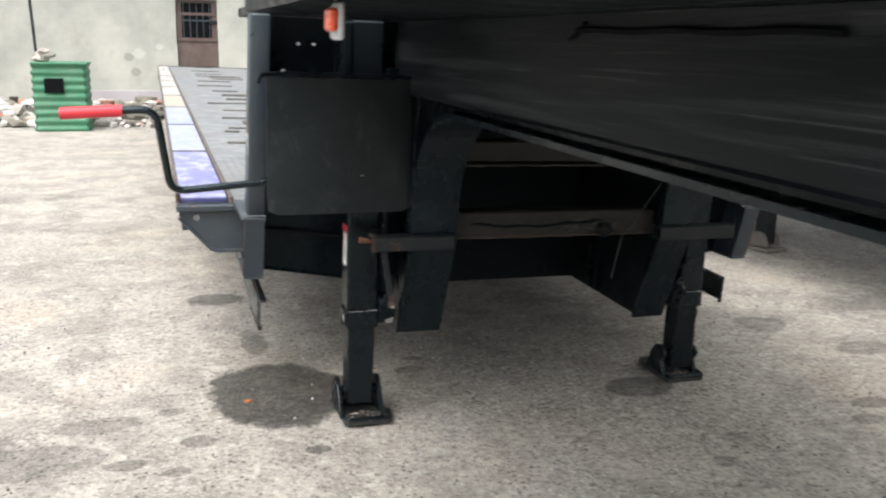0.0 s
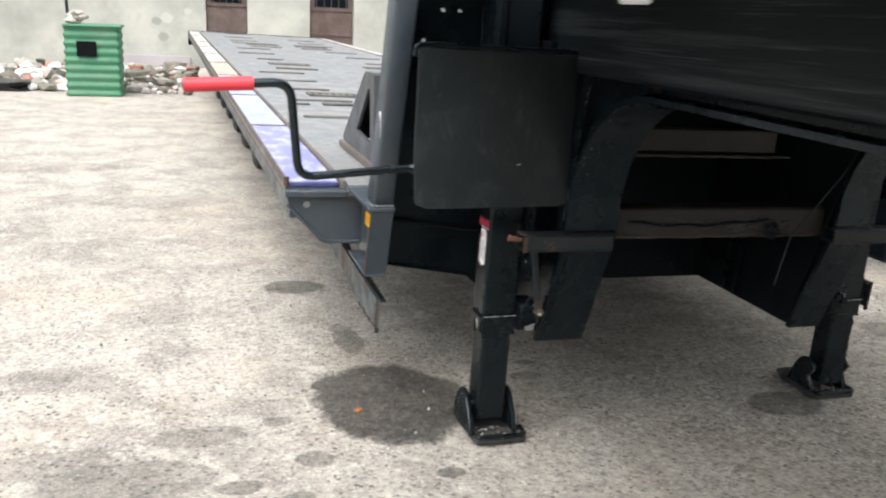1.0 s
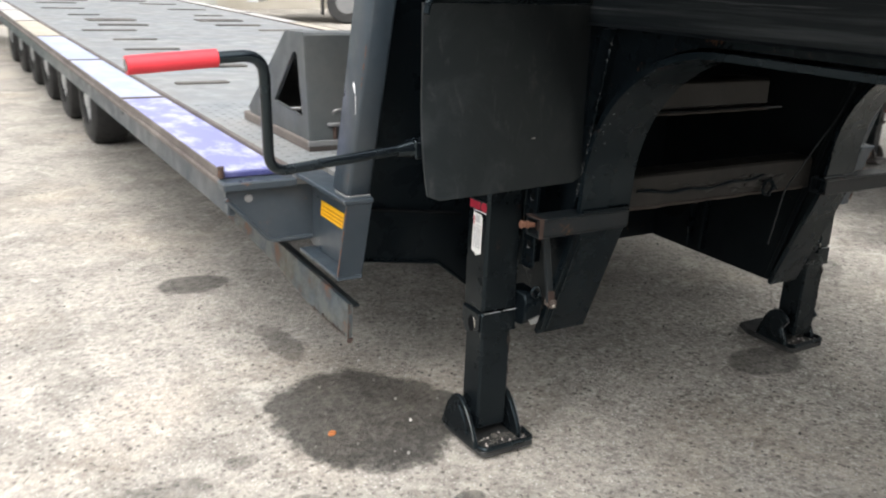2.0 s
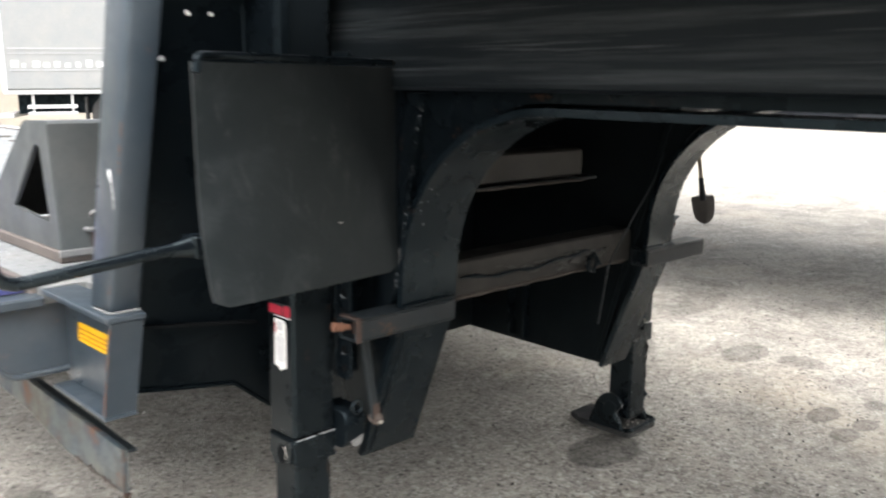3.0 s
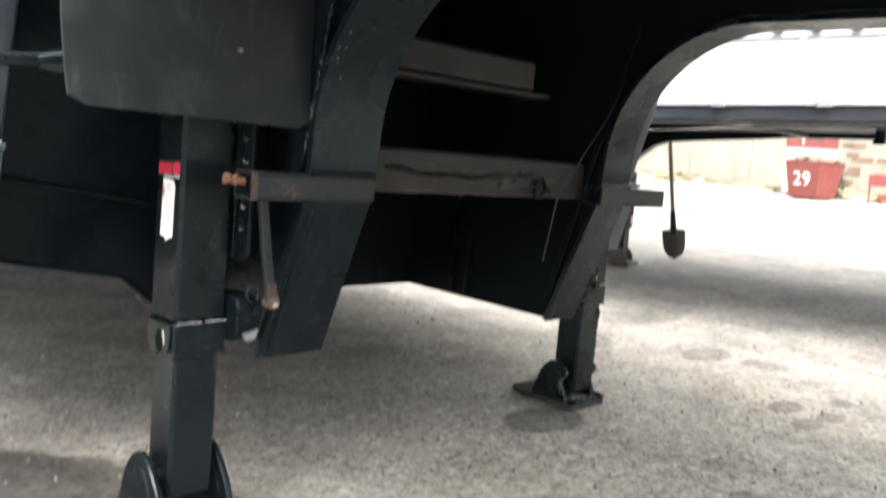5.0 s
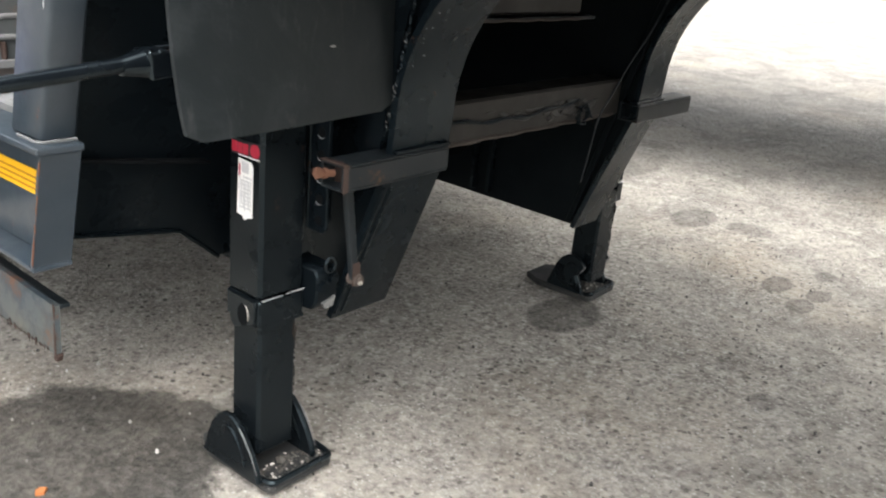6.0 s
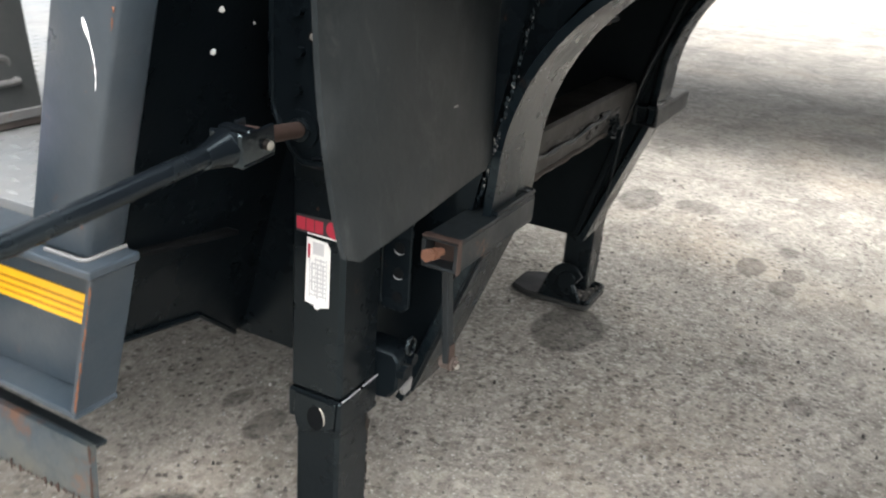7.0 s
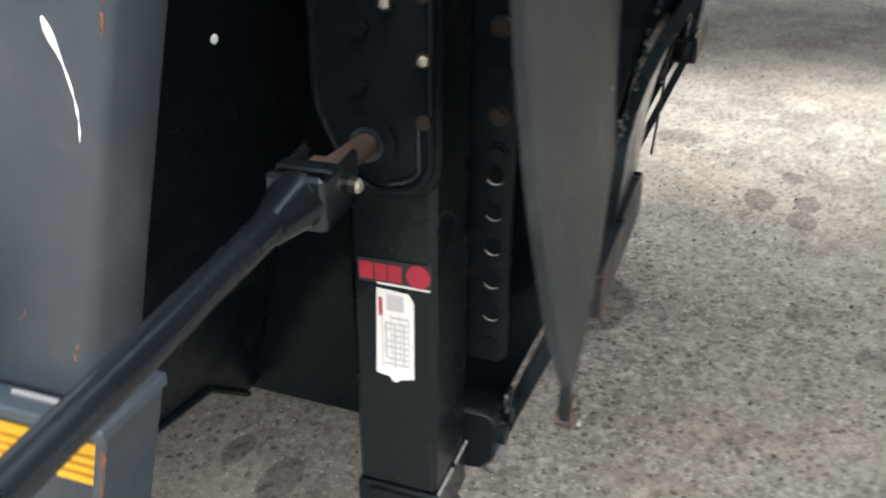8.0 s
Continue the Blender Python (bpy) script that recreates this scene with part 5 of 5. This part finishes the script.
# ---- on the deck ----
def make_wedge(at):
    """Steel wheel wedge with a three-cornered opening through its side."""
    t = thing("wheel_wedge", at, "slate grey steel wheel wedge with a triangular opening, on the deck", "wedge")
    x0, x1, z = -0.900, -0.640, 0.692
    side = [(0.635, z + 0.03), (1.19, z + 0.03), (1.21, z + 0.05), (0.846, 1.024), (0.835, 1.030), (0.690, 1.034), (0.680, 1.028)]
    hole = [(0.695, 0.785), (0.945, 0.803), (0.772, 0.972), (0.752, 0.978), (0.735, 0.968)]
    for a in (x0, x1 - 0.012):
        bm = bmesh.new()
        rings = []
        for x in (a, a + 0.012):
            o = [bm.verts.new((x, *p)) for p in side]
            h = [bm.verts.new((x, *p)) for p in hole]
            rings.append((o, h))
            edges = [bm.edges.new((q[i], q[(i + 1) % len(q)])) for q in (o, h) for i in range(len(q))]
            bmesh.ops.triangle_fill(bm, use_beauty=True, edges=edges)
        for q0, q1 in zip(rings[0], rings[1]):
            for i in range(len(q0)):
                j = (i + 1) % len(q0)
                bm.faces.new((q0[i], q0[j], q1[j], q1[i]))
        part("side_plate", bm, WEDGE, t, "slate grey side plate with a triangular opening")
    skin = [(0.630, z + 0.03), (0.678, 1.030), (0.690, 1.037), (0.836, 1.033), (0.850, 1.026), (1.215, z + 0.045)]
    part("skin", ribbon(skin, x0 + 0.004, x1 - 0.004, -0.008), WEDGE, t)
    part("base", box(x0 - 0.01, x1 + 0.012, 0.622, 1.24, z, z + 0.03, 0.004), RAIL, t, "rusty base frame")
    part("handle", tube(rounded([(-0.823, 0.655, 0.735), (-0.823, 0.645, 0.810), (-0.690, 0.645, 0.812), (-0.690, 0.655, 0.735)], 0.018), 0.006, 8), GREY_HANDLE, t, "bent grey handle with rust", smooth=True)
    part("step", tube(rounded([(-0.835, 0.665, 0.770), (-0.838, 0.625, 0.770), (-0.685, 0.625, 0.772), (-0.685, 0.665, 0.772)], 0.01), 0.006, 8), GREY_HANDLE, t, smooth=True)
    part("base_lip", box(x0 - 0.012, x1 + 0.014, 0.614, 0.621, z + 0.016, z + 0.034, 0.002), GREY_HANDLE, t)
    part("rusty_latch", box(-0.826, -0.816, 0.62, 0.66, 0.722, 0.762, 0.004), RUSTY, t)
    t.matrix_basis = STAND @ Matrix.Translation((0, 0.02, 0)) @ t.matrix_basis


make_wedge((-0.6, 1.0, 0.692))


# ---- by the wall ----
NEAR_WALL = Matrix.Translation((-0.185, 0.215, 0)) @ Matrix.Scale(1.073, 4)


def at_wall(bm):
    bmesh.ops.transform(bm, matrix=NEAR_WALL, verts=bm.verts)
    return bm


def make_tank():
    t = thing("corrugated_bin", (-2.87, 11.08, 0), "green corrugated sheet bin with a square opening, on the concrete", "bin")
    x0, x1, y0, y1, h = -2.74, -2.08, 9.62, 10.22, 0.86
    bm = bmesh.new()
    rows = []
    n = 66
    for k in range(n + 1):
        z = h * k / n
        o = 0.009 * math.sin(2 * math.pi * z / 0.105)
        r = 0.03
        ring = [(x0 - o, y0 + r - o), (x0 + r - o, y0 - o), (x1 - r + o, y0 - o), (x1 + o, y0 + r - o), (x1 + o, y1), (x0 - o, y1)]
        rows.append([bm.verts.new((x, y, z)) for x, y in ring])
    for a, b in zip(rows, rows[1:]):
        for k in range(6):
            bm.faces.new((a[k], a[(k + 1) % 6], b[(k + 1) % 6], b[k]))
    bm.faces.new(rows[0])
    bm.faces.new(rows[-1][::-1])
    part("shell", at_wall(bm), GREEN, t, smooth=True)
    # the shell is closed; this dark panel paints the shade inside the opening
    part("opening", at_wall(box(x0 + 0.15, x0 + 0.385, y0 - 0.032, y0 - 0.012, 0.50, 0.69, 0.003)), DARK, t, "dark square panel painted as the opening's shade")
    part("lid", at_wall(box(x0 + 0.0, x1 + 0.03, y0 - 0.04, y1, h, h + 0.035, 0.01)), GREEN, t)
    for i in range(5):
        s = part("stone", at_wall(blob((x0 + 0.10 + 0.06 * (i % 3), y0 + 0.08 + 0.05 * (i % 2), h + 0.075 + 0.05 * (i // 2)), 0.062, (1.3, 1.1, 0.65), 0.35, i + 4)), STONE)
        tagged(s, "pale broken stone lying on the green bin", "stone", "stones on the bin")
    p = part("pole", at_wall(cyl((-2.72, 10.35, 0), (-2.83, 10.45, 2.6), 0.020, seg=10)), GREY_BAR)
    tagged(p, "thin dark pole leaning behind the bin", "pole")


def make_rubble():
    rnd = random.Random(11)
    bits = []
    for i in range(620):
        x = rnd.uniform(-6.4, -1.15)
        y = rnd.uniform(10.25, 13.6) + 0.3 * math.sin(x)
        if -2.85 < x < -2.0 and y < 10.4:
            continue
        r = 0.03 + 0.10 * rnd.random() ** 2
        bits.append(blob((x, y, r * 0.45 + 0.05 * max(0.0, y - 10.6) * rnd.random()), r, (rnd.uniform(0.8, 1.6), 1, rnd.uniform(0.5, 0.9)), 0.4, i, 1))
    k = Mat("mixed rubble", 0.9)
    geo = k.n.new("ShaderNodeNewGeometry")
    k.set("Base Color", k.ramp(geo.outputs["Random Per Island"], (0.0, (0.03, 0.035, 0.03)), (0.40, (0.16, 0.15, 0.12)), (0.7, (0.34, 0.32, 0.29)), (0.9, (0.62, 0.61, 0.60)), (0.95, (0.34, 0.15, 0.11))))
    tagged(part("rubble", at_wall(join(*bits)), k.m), "heap of pale broken rubble along the wall", "rubble", kind="stuff")
    s = part("plastic_sheet", at_wall(blob((-3.75, 10.3, 0.05), 0.30, (1.6, 0.9, 0.35), 0.5, 9)), LINER, smooth=True)
    tagged(s, "crumpled dark plastic sheet on the rubble", "plastic sheet")
    d = part("leaf", slab([(-1.034, 0.220), (-1.020, 0.214), (-1.008, 0.224), (-1.018, 0.233), (-1.028, 0.230)], "z", -0.001, 0.006), LEAF)
    tagged(d, "small dry orange leaf on the wet patch", "leaf")


def make_van():
    t = thing("box_truck", (6.5, 16.6, 0), "white box truck with a printed band along its side", "truck")
    m = Matrix.Translation((3.90, 16.85, 0)) @ Matrix.Rotation(radians(-28), 4, "Z") @ Matrix.Scale(1.15, 4)

    def put(bm):
        bmesh.ops.transform(bm, matrix=m, verts=bm.verts)
        return bm
    part("box_body", put(box(0, 5.6, 0, 2.2, 0.83, 2.9, 0.03)), PALE, t)
    part("corner_strip", put(box(-0.012, 0.07, -0.012, 0.05, 0.80, 2.9, 0.01)), ALU, t)
    part("roof_edge", put(box(-0.02, 5.62, -0.02, 2.22, 2.88, 2.95, 0.02)), ALU, t)
    for z, h in ((1.52, 0.022), (1.445, 0.012), (1.16, 0.018)):
        part("band_line", put(box(0.12, 5.5, -0.008, -0.001, z, z + h, 0)), STEEL, t, "grey printed line")
    rnd = random.Random(2)
    for k in range(30):
        x = 0.16 + 0.17 * k
        part("print_bar", put(box(x, x + rnd.uniform(0.05, 0.12), -0.007, -0.001, 1.215, 1.215 + rnd.uniform(0.06, 0.12), 0)), INK, t)
    part("sill", put(box(0, 5.6, -0.015, 0.03, 0.76, 0.826, 0.006)), STEEL, t)
    part("chassis", put(box(0.15, 5.6, 0.35, 1.85, 0.42, 0.755, 0.01)), BLACK, t)
    part("side_guard", put(join(box(0.35, 1.15, 0.02, 0.05, 0.52, 0.58, 0.005), box(0.35, 1.15, 0.02, 0.05, 0.42, 0.46, 0.005))), ALU, t, "pale side guard rails")
    for x in (0.42, 1.05):
        part("guard_bracket", put(box(x, x + 0.04, 0.05, 0.09, 0.40, 0.76, 0.004)), ALU, t)
    part("tail_beam", put(box(-0.10, 0.10, 0.1, 2.1, 0.36, 0.44, 0.01)), ALU, t)
    for x in (1.75, 4.7):
        for y in (0.12, 1.85):
            wh = part("wheel", put(cyl((x, y, 0.39), (x, y + 0.24, 0.39), 0.39, seg=32, bevel=0.03)), TYRE, t, smooth=True)
            part("rim", put(cyl((x, y - 0.012, 0.39), (x, y + 0.02, 0.39), 0.22, seg=24, bevel=0.02)), GREY_HANDLE, wh, smooth=True)
    part("mud_guard", put(box(1.26, 1.30, 0.1, 0.4, 0.16, 0.70, 0.004)), TYRE, t)


make_tank()
make_rubble()
make_van()


# ---- second trailer ----
def make_white_trailer():
    t = thing("white_trailer", (3.4, 1.0, 0), "white box trailer standing on its landing legs", "trailer")
    o = Vector((2.018, 0.398, -0.008))
    d = Vector((-0.208, 0.978, 0)).normalized()
    nrm = Vector((d.y, -d.x, 0))
    frame3 = Matrix(((d.x, nrm.x, 0, o.x), (d.y, nrm.y, 0, o.y), (-0.027, 0, 1, o.z), (0, 0, 0, 1)))  # it stands nose down

    def put(bm):
        bmesh.ops.transform(bm, matrix=frame3, verts=bm.verts)
        return bm
    FLOOR = 0.041  # the yard under the legs, in the trailer's own slope
    # first axis along the trailer, second across into it
    part("side_wall", put(box(-6.5, 3.0, 0.0, 0.05, 1.035, 3.5, 0.004)), WHITE, t, "white side wall panel")
    part("far_side", put(box(-6.5, 3.0, 2.45, 2.5, 1.035, 3.5, 0.004)), WHITE, t)
    part("roof", put(box(-6.5, 3.0, 0.0, 2.5, 3.5, 3.55, 0.004)), WHITE, t)
    for u in (-6.55, 3.0):
        part("end_wall", put(box(u, u + 0.05, 0, 2.5, 1.035, 3.55, 0.004)), WHITE, t)
    part("floor", put(box(-6.5, 3.0, 0.02, 2.48, 0.985, 1.03, 0.004)), NAVY, t)
    part("side_rail", put(box(-6.5, 3.0, 0.004, 0.045, 0.952, 1.010, 0.003)), NAVY, t, "dark navy side rail under the white wall")
    for v, z in ((0.11, 0.962), (0.19, 0.970), (0.29, 0.955)):
        part("pipe", put(tube([(-6.4, v, z), (-2.0, v + 0.01, z - 0.004), (0.4, v, z), (2.9, v, z - 0.004)], 0.006, 6)), STEEL, t, smooth=True)
    part("rave", put(box(-6.5, 3.0, -0.012, 0.02, 1.012, 1.036, 0.003)), ALU, t)
    part("upper_rail", put(box(-6.5, 3.0, -0.010, 0.0, 1.282, 1.294, 0.003)), STEEL, t)
    for k in range(19):
        u = -5.10 + 0.425 * k
        part("rave_clip", put(box(u - 0.03, u + 0.03, -0.028, -0.012, 1.004, 1.040, 0.004)), STEEL, t)
        part("rail_clip", put(box(u + 0.10, u + 0.12, -0.018, -0.010, 1.255, 1.294, 0.003)), ALU, t)
    for k in range(51):
        u = -4.683 + 0.149 * k
        ring = part("lashing_ring", put(cyl((u, -0.018, 1.322), (u, -0.001, 1.322), 0.025, seg=18, bevel=0.004)), GREY_HANDLE, t, smooth=True)
        # the ring is solid; a dark disc paints the shade in its eye
        part("ring_hole_shade", put(cyl((u, -0.022, 1.322), (u, -0.0175, 1.322), 0.011, seg=14)), DARK, ring)
    for k in range(7):
        u = -5 + 1.25 * k
        part("crossbearer", put(box(u, u + 0.05, 0.05, 2.45, 0.958, 0.985, 0.003)), NAVY, t)
    for v in (0.62, 1.93):
        prof = [(-6.4, 0.985), (2.95, 0.985), (2.95, 0.60), (1.30, 0.60), (1.21, 0.66), (1.13, 0.765), (1.065, 0.825), (1.0, 0.872), (0.9, 0.908), (0.627, 0.927), (0.26, 0.944), (0.0, 0.965), (-6.4, 0.975)]
        part("chassis_beam", put(slab(prof, "y", v, v + 0.10)), BLACK, t, "black chassis beam with a curved neck")
        part("beam_flange", put(box(-6.4, 0.0, v - 0.03, v + 0.13, 0.955, 0.967, 0.003)), GREY_BAR, t)
        u, c = (1.45, v + 0.21) if v < 1 else (1.19, v + 0.075)
        leg = part("landing_leg", put(box(u - 0.06, u + 0.06, c - 0.057, c + 0.057, 0.30, 0.70, 0.006)), BLACK, t, "black landing leg, rusty at its side, on a grey foot")
        part("leg_bracket", put(box(u - 0.05, u + 0.05, v + 0.004, c, 0.61, 0.68, 0.003)), BLACK, leg)
        part("rusty_side", put(box(u - 0.064, u - 0.061, c - 0.02, c + 0.055, 0.31, 0.69, 0.001)), RUST_PALE, leg)
        part("leg_label", put(box(u - 0.067, u - 0.0645, c + 0.005, c + 0.05, 0.33, 0.385, 0)), STICKER, leg, "small white label")
        part("label_bar", put(box(u - 0.069, u - 0.0675, c + 0.005, c + 0.05, 0.390, 0.405, 0)), INK_RED, leg)
        part("inner_tube", put(box(u - 0.048, u + 0.048, c - 0.048, c + 0.048, FLOOR + 0.05, 0.32, 0.005)), GREY_BAR, leg)
        dome = [(u + 0.085 * math.cos(radians(q)), FLOOR + 0.03 + 0.10 * math.sin(radians(q))) for q in range(0, 181, 15)]
        for w in (-0.066, 0.050):
            part("foot_cheek", put(slab(dome, "y", c + w, c + w + 0.016, 0.003)), FOOT_DUST, leg)
        part("foot", put(slab([(u - 0.12, FLOOR), (u + 0.13, FLOOR), (u + 0.12, FLOOR + 0.024), (u - 0.11, FLOOR + 0.024)], "y", c - 0.095, c + 0.095, 0.006)), FOOT_DUST, leg, "dusty brown foot pad")
    part("coupling_plug", put(join(cyl((-0.525, 0.90, 0.905), (-0.525, 0.90, 0.97), 0.022, seg=14, bevel=0.004), cyl((-0.525, 0.90, 0.892), (-0.525, 0.90, 0.912), 0.030, seg=14, bevel=0.004))), BLACK, t)
    for u in (-0.213, -0.808, -1.70, 0.532):
        part("strap", put(join(tube([(u, -0.022, 1.338), (u - 0.055, -0.012, 1.42)], 0.004, 6), tube([(u, -0.022, 1.338), (u + 0.045, -0.012, 1.42)], 0.004, 6))), STEEL, t, "thin lashing strap in a vee")
    for u in (-0.70, -0.735):
        part("small_mark", put(box(u, u + 0.012, -0.003, -0.001, 1.10, 1.14, 0)), INK, t)


def make_shovel():
    s = thing("shovel", (4.48, 1.97, 0), "dark bladed digging shovel with wooden handle leaning on the trailer", "shovel")
    top, tip = Vector((4.278, 2.031, 1.202)), Vector((4.482, 1.968, 0.003))
    d = (top - tip).normalized()
    m = tip + d * 0.26
    part("handle", tube([m - d * 0.03, m + d * 0.4, top], 0.016, 10), WOOD, s, smooth=True)
    side = d.cross(Vector((-0.85, -0.5, 0.1))).normalized()
    face = d.cross(side)
    bm = bmesh.new()
    outline = [(0.0, 0.012), (0.012, 0.040), (0.045, 0.068), (0.10, 0.082), (0.20, 0.088), (0.225, 0.080), (0.235, 0.02)]
    cols = []
    for a, w in outline:
        cols.append([[bm.verts.new(tip + d * a + side * (w * f) + face * (0.02 * (f * f) + off)) for f in (-1, -0.5, 0, 0.5, 1)] for off in (0, 0.004)])
    for p, q in zip(cols, cols[1:]):
        for k in range(4):
            bm.faces.new((p[0][k], p[0][k + 1], q[0][k + 1], q[0][k]))
            bm.faces.new((p[1][k], q[1][k], q[1][k + 1], p[1][k + 1]))
    part("blade", bm, plain("dark blade steel", (0.06, 0.055, 0.05), 0.5, 0.3), s, smooth=True)
    part("socket", cyl(m - d * 0.06, m + d * 0.12, 0.026, 0.019, 12), GREY_BAR, s, smooth=True)


# ---- across the yard ----
def number(text, size, m, parent):
    cu = bpy.data.curves.new("digits", "FONT")
    cu.body, cu.size, cu.align_x, cu.align_y, cu.extrude = text, size, "CENTER", "CENTER", 0.004
    ob = bpy.data.objects.new("digits_curve", cu)
    scene.collection.objects.link(ob)
    me = bpy.data.meshes.new_from_object(ob.evaluated_get(bpy.context.evaluated_depsgraph_get()))
    bpy.data.objects.remove(ob)
    bm = bmesh.new()
    bm.from_mesh(me)
    bmesh.ops.transform(bm, matrix=m, verts=bm.verts)
    part("painted_number", bm, CHIP, parent, "white painted number")


def make_skip(corner, turn):
    """Small tapered skip; corner is its front right foot."""
    r = Matrix.Rotation(turn, 4, "Z")
    at = Vector(corner) - r @ Vector((0.46, -0.58, 0))
    t = thing("skip", at, "red steel skip with a painted white number, full of rubbish", "skip", "red containers")
    m = Matrix.Translation(corner) @ r @ Matrix.Scale(0.79, 4) @ Matrix.Translation((-0.46, 0.58, 0))

    def put(bm):
        bmesh.ops.transform(bm, matrix=m, verts=bm.verts)
        return bm
    bm = bmesh.new()
    low, high = [(-0.46, -0.58), (0.46, -0.58), (0.46, 0.58), (-0.46, 0.58)], [(-0.60, -0.74), (0.60, -0.74), (0.60, 0.74), (-0.60, 0.74)]
    a = [bm.verts.new((x, y, 0.06)) for x, y in low]
    b = [bm.verts.new((x, y, 1.2)) for x, y in high]
    c = [bm.verts.new((x * 0.94, y * 0.95, 1.2)) for x, y in high]
    e = [bm.verts.new((x * 0.90, y * 0.91, 0.9)) for x, y in high]
    for p, q in ((a, b), (b, c), (c, e)):
        for k in range(4):
            bm.faces.new((p[k], p[(k + 1) % 4], q[(k + 1) % 4], q[k]))
    bm.faces.new(a)
    bm.faces.new(e[::-1])
    body = part("body", put(bm), RED, t)
    part("rim", put(join(box(-0.62, 0.62, -0.76, -0.72, 1.17, 1.22, 0.008), box(-0.62, 0.62, 0.72, 0.76, 1.17, 1.22, 0.008), box(-0.62, -0.58, -0.72, 0.72, 1.17, 1.22, 0.008), box(0.58, 0.62, -0.72, 0.72, 1.17, 1.22, 0.008))), RED, t)
    for x in (-0.3, 0.3):
        part("skid", put(box(x - 0.05, x + 0.05, -0.55, 0.55, 0.0, 0.06, 0.008)), GREY_BAR, t)
    number("29", 0.62, m @ Matrix.Translation((-0.02, -0.672, 0.63)) @ Matrix.Rotation(radians(90 + 8), 4, "X"), body)
    part("rubbish", put(join(*[blob((-0.35 + 0.14 * i, 0.1 * (i % 3) - 0.1, 1.24 + 0.05 * (i % 2)), 0.22, (1.3, 1.2, 0.55), 0.5, i + 2) for i in range(6)])), WOOD, t, "heap of brown rubbish")


def make_tall_bin(at, turn):
    t = thing("tall_container", at, "tall red container with a white band and number", "container", "red containers")
    m = Matrix.Translation(at) @ Matrix.Rotation(turn, 4, "Z") @ Matrix.Scale(0.8, 4)

    def put(bm):
        bmesh.ops.transform(bm, matrix=m, verts=bm.verts)
        return bm
    body = part("body", put(box(-0.85, 0.85, -0.6, 0.6, 0.05, 2.35, 0.02)), RED, t)
    part("white_band", put(box(-0.856, 0.856, -0.606, 0.606, 1.22, 1.68, 0.004)), plain("pale blue band", (0.34, 0.40, 0.42), 0.5), t)
    part("lower_panel", put(box(-0.856, 0.856, -0.606, 0.606, 0.10, 1.20, 0.004)), plain("cream panel", (0.5, 0.46, 0.4), 0.6), t)
    part("rim", put(box(-0.88, 0.88, -0.63, 0.63, 2.35, 2.42, 0.01)), RED, t)
    for x in (-0.6, 0.6):
        part("skid", put(box(x - 0.06, x + 0.06, -0.58, 0.58, 0.0, 0.05, 0.004)), GREY_BAR, t)
    number("1", 0.55, m @ Matrix.Translation((-0.30, -0.602, 1.98)) @ Matrix.Rotation(radians(90), 4, "X"), body)


def make_bush(at):
    """Dark straggly bush of many small leaves on a few stems."""
    t = thing("bush", at, "dark straggly bush beside the red skip", "bush")
    rnd = random.Random(17)
    stems = [tube([Vector(at), Vector(at) + Vector((rnd.uniform(-0.3, 0.3), rnd.uniform(-0.3, 0.3), 0.5)), Vector(at) + Vector((rnd.uniform(-0.5, 0.5), rnd.uniform(-0.5, 0.5), rnd.uniform(0.8, 1.15)))], [0.02, 0.013, 0.006], 6) for i in range(9)]
    part("stems", join(*stems), WOOD, t)
    verts, faces = [], []
    for i in range(2200):
        z = rnd.uniform(0.02, 1.0)
        r = 0.46 * math.sqrt(max(0.05, 1 - (z / 1.2) ** 2)) * rnd.random() ** 0.5 * (0.8 + 0.3 * math.sin(i * 0.37))
        a = rnd.random() * 6.283
        c = Vector(at) + Vector((r * math.cos(a), r * math.sin(a), z))
        u = Vector((rnd.gauss(0, 1), rnd.gauss(0, 1), rnd.gauss(0, 1))).normalized() * 0.045
        w = u.cross(Vector((rnd.gauss(0, 1), rnd.gauss(0, 1), 1))).normalized() * 0.02
        n = len(verts)
        verts += [c - u, c + w, c + u, c - w]
        faces.append((n, n + 1, n + 2, n + 3))
    me = bpy.data.meshes.new("foliage")
    me.from_pydata(verts, [], faces)
    bm = bmesh.new()
    bm.from_mesh(me)
    tagged(part("foliage", bm, plain("dark foliage", (0.045, 0.040, 0.032), 0.8, vary=0.5), t), kind="stuff")


def make_red_gate(at, turn):
    t = thing("red_gate", at, "red painted steel gate frame standing on the yard", "gate")
    m = Matrix.Translation(at) @ Matrix.Rotation(turn, 4, "Z") @ Matrix.Scale(0.8, 4)

    def put(bm):
        bmesh.ops.transform(bm, matrix=m, verts=bm.verts)
        return bm
    for x in (0.0, 2.2):
        part("post", put(box(x - 0.12, x + 0.12, -0.08, 0.08, 0.0, 2.5, 0.01)), RED, t)
    part("panel", put(box(-1.0, -0.13, -0.04, 0.04, 0.55, 0.92, 0.01)), RED, t)
    part("panel", put(box(-0.7, -0.13, -0.04, 0.04, 0.12, 0.30, 0.01)), RED, t)
    part("prop", put(box(-0.98, -0.92, -0.03, 0.03, 0.0, 0.55, 0.01)), RED, t)
    part("prop", put(box(-0.64, -0.58, -0.03, 0.03, 0.0, 0.12, 0.01)), RED, t)
    part("rail", put(box(0.12, 2.08, -0.04, 0.04, 1.6, 1.75, 0.01)), RED, t)


make_white_trailer()
make_shovel()
make_skip((20.21, 7.38, 0), radians(-97))
make_tall_bin((23.5, 8.98, 0), radians(-68))
make_bush((21.9, 7.75, 0))
make_red_gate((22.0, 5.95, 0), radians(-70))
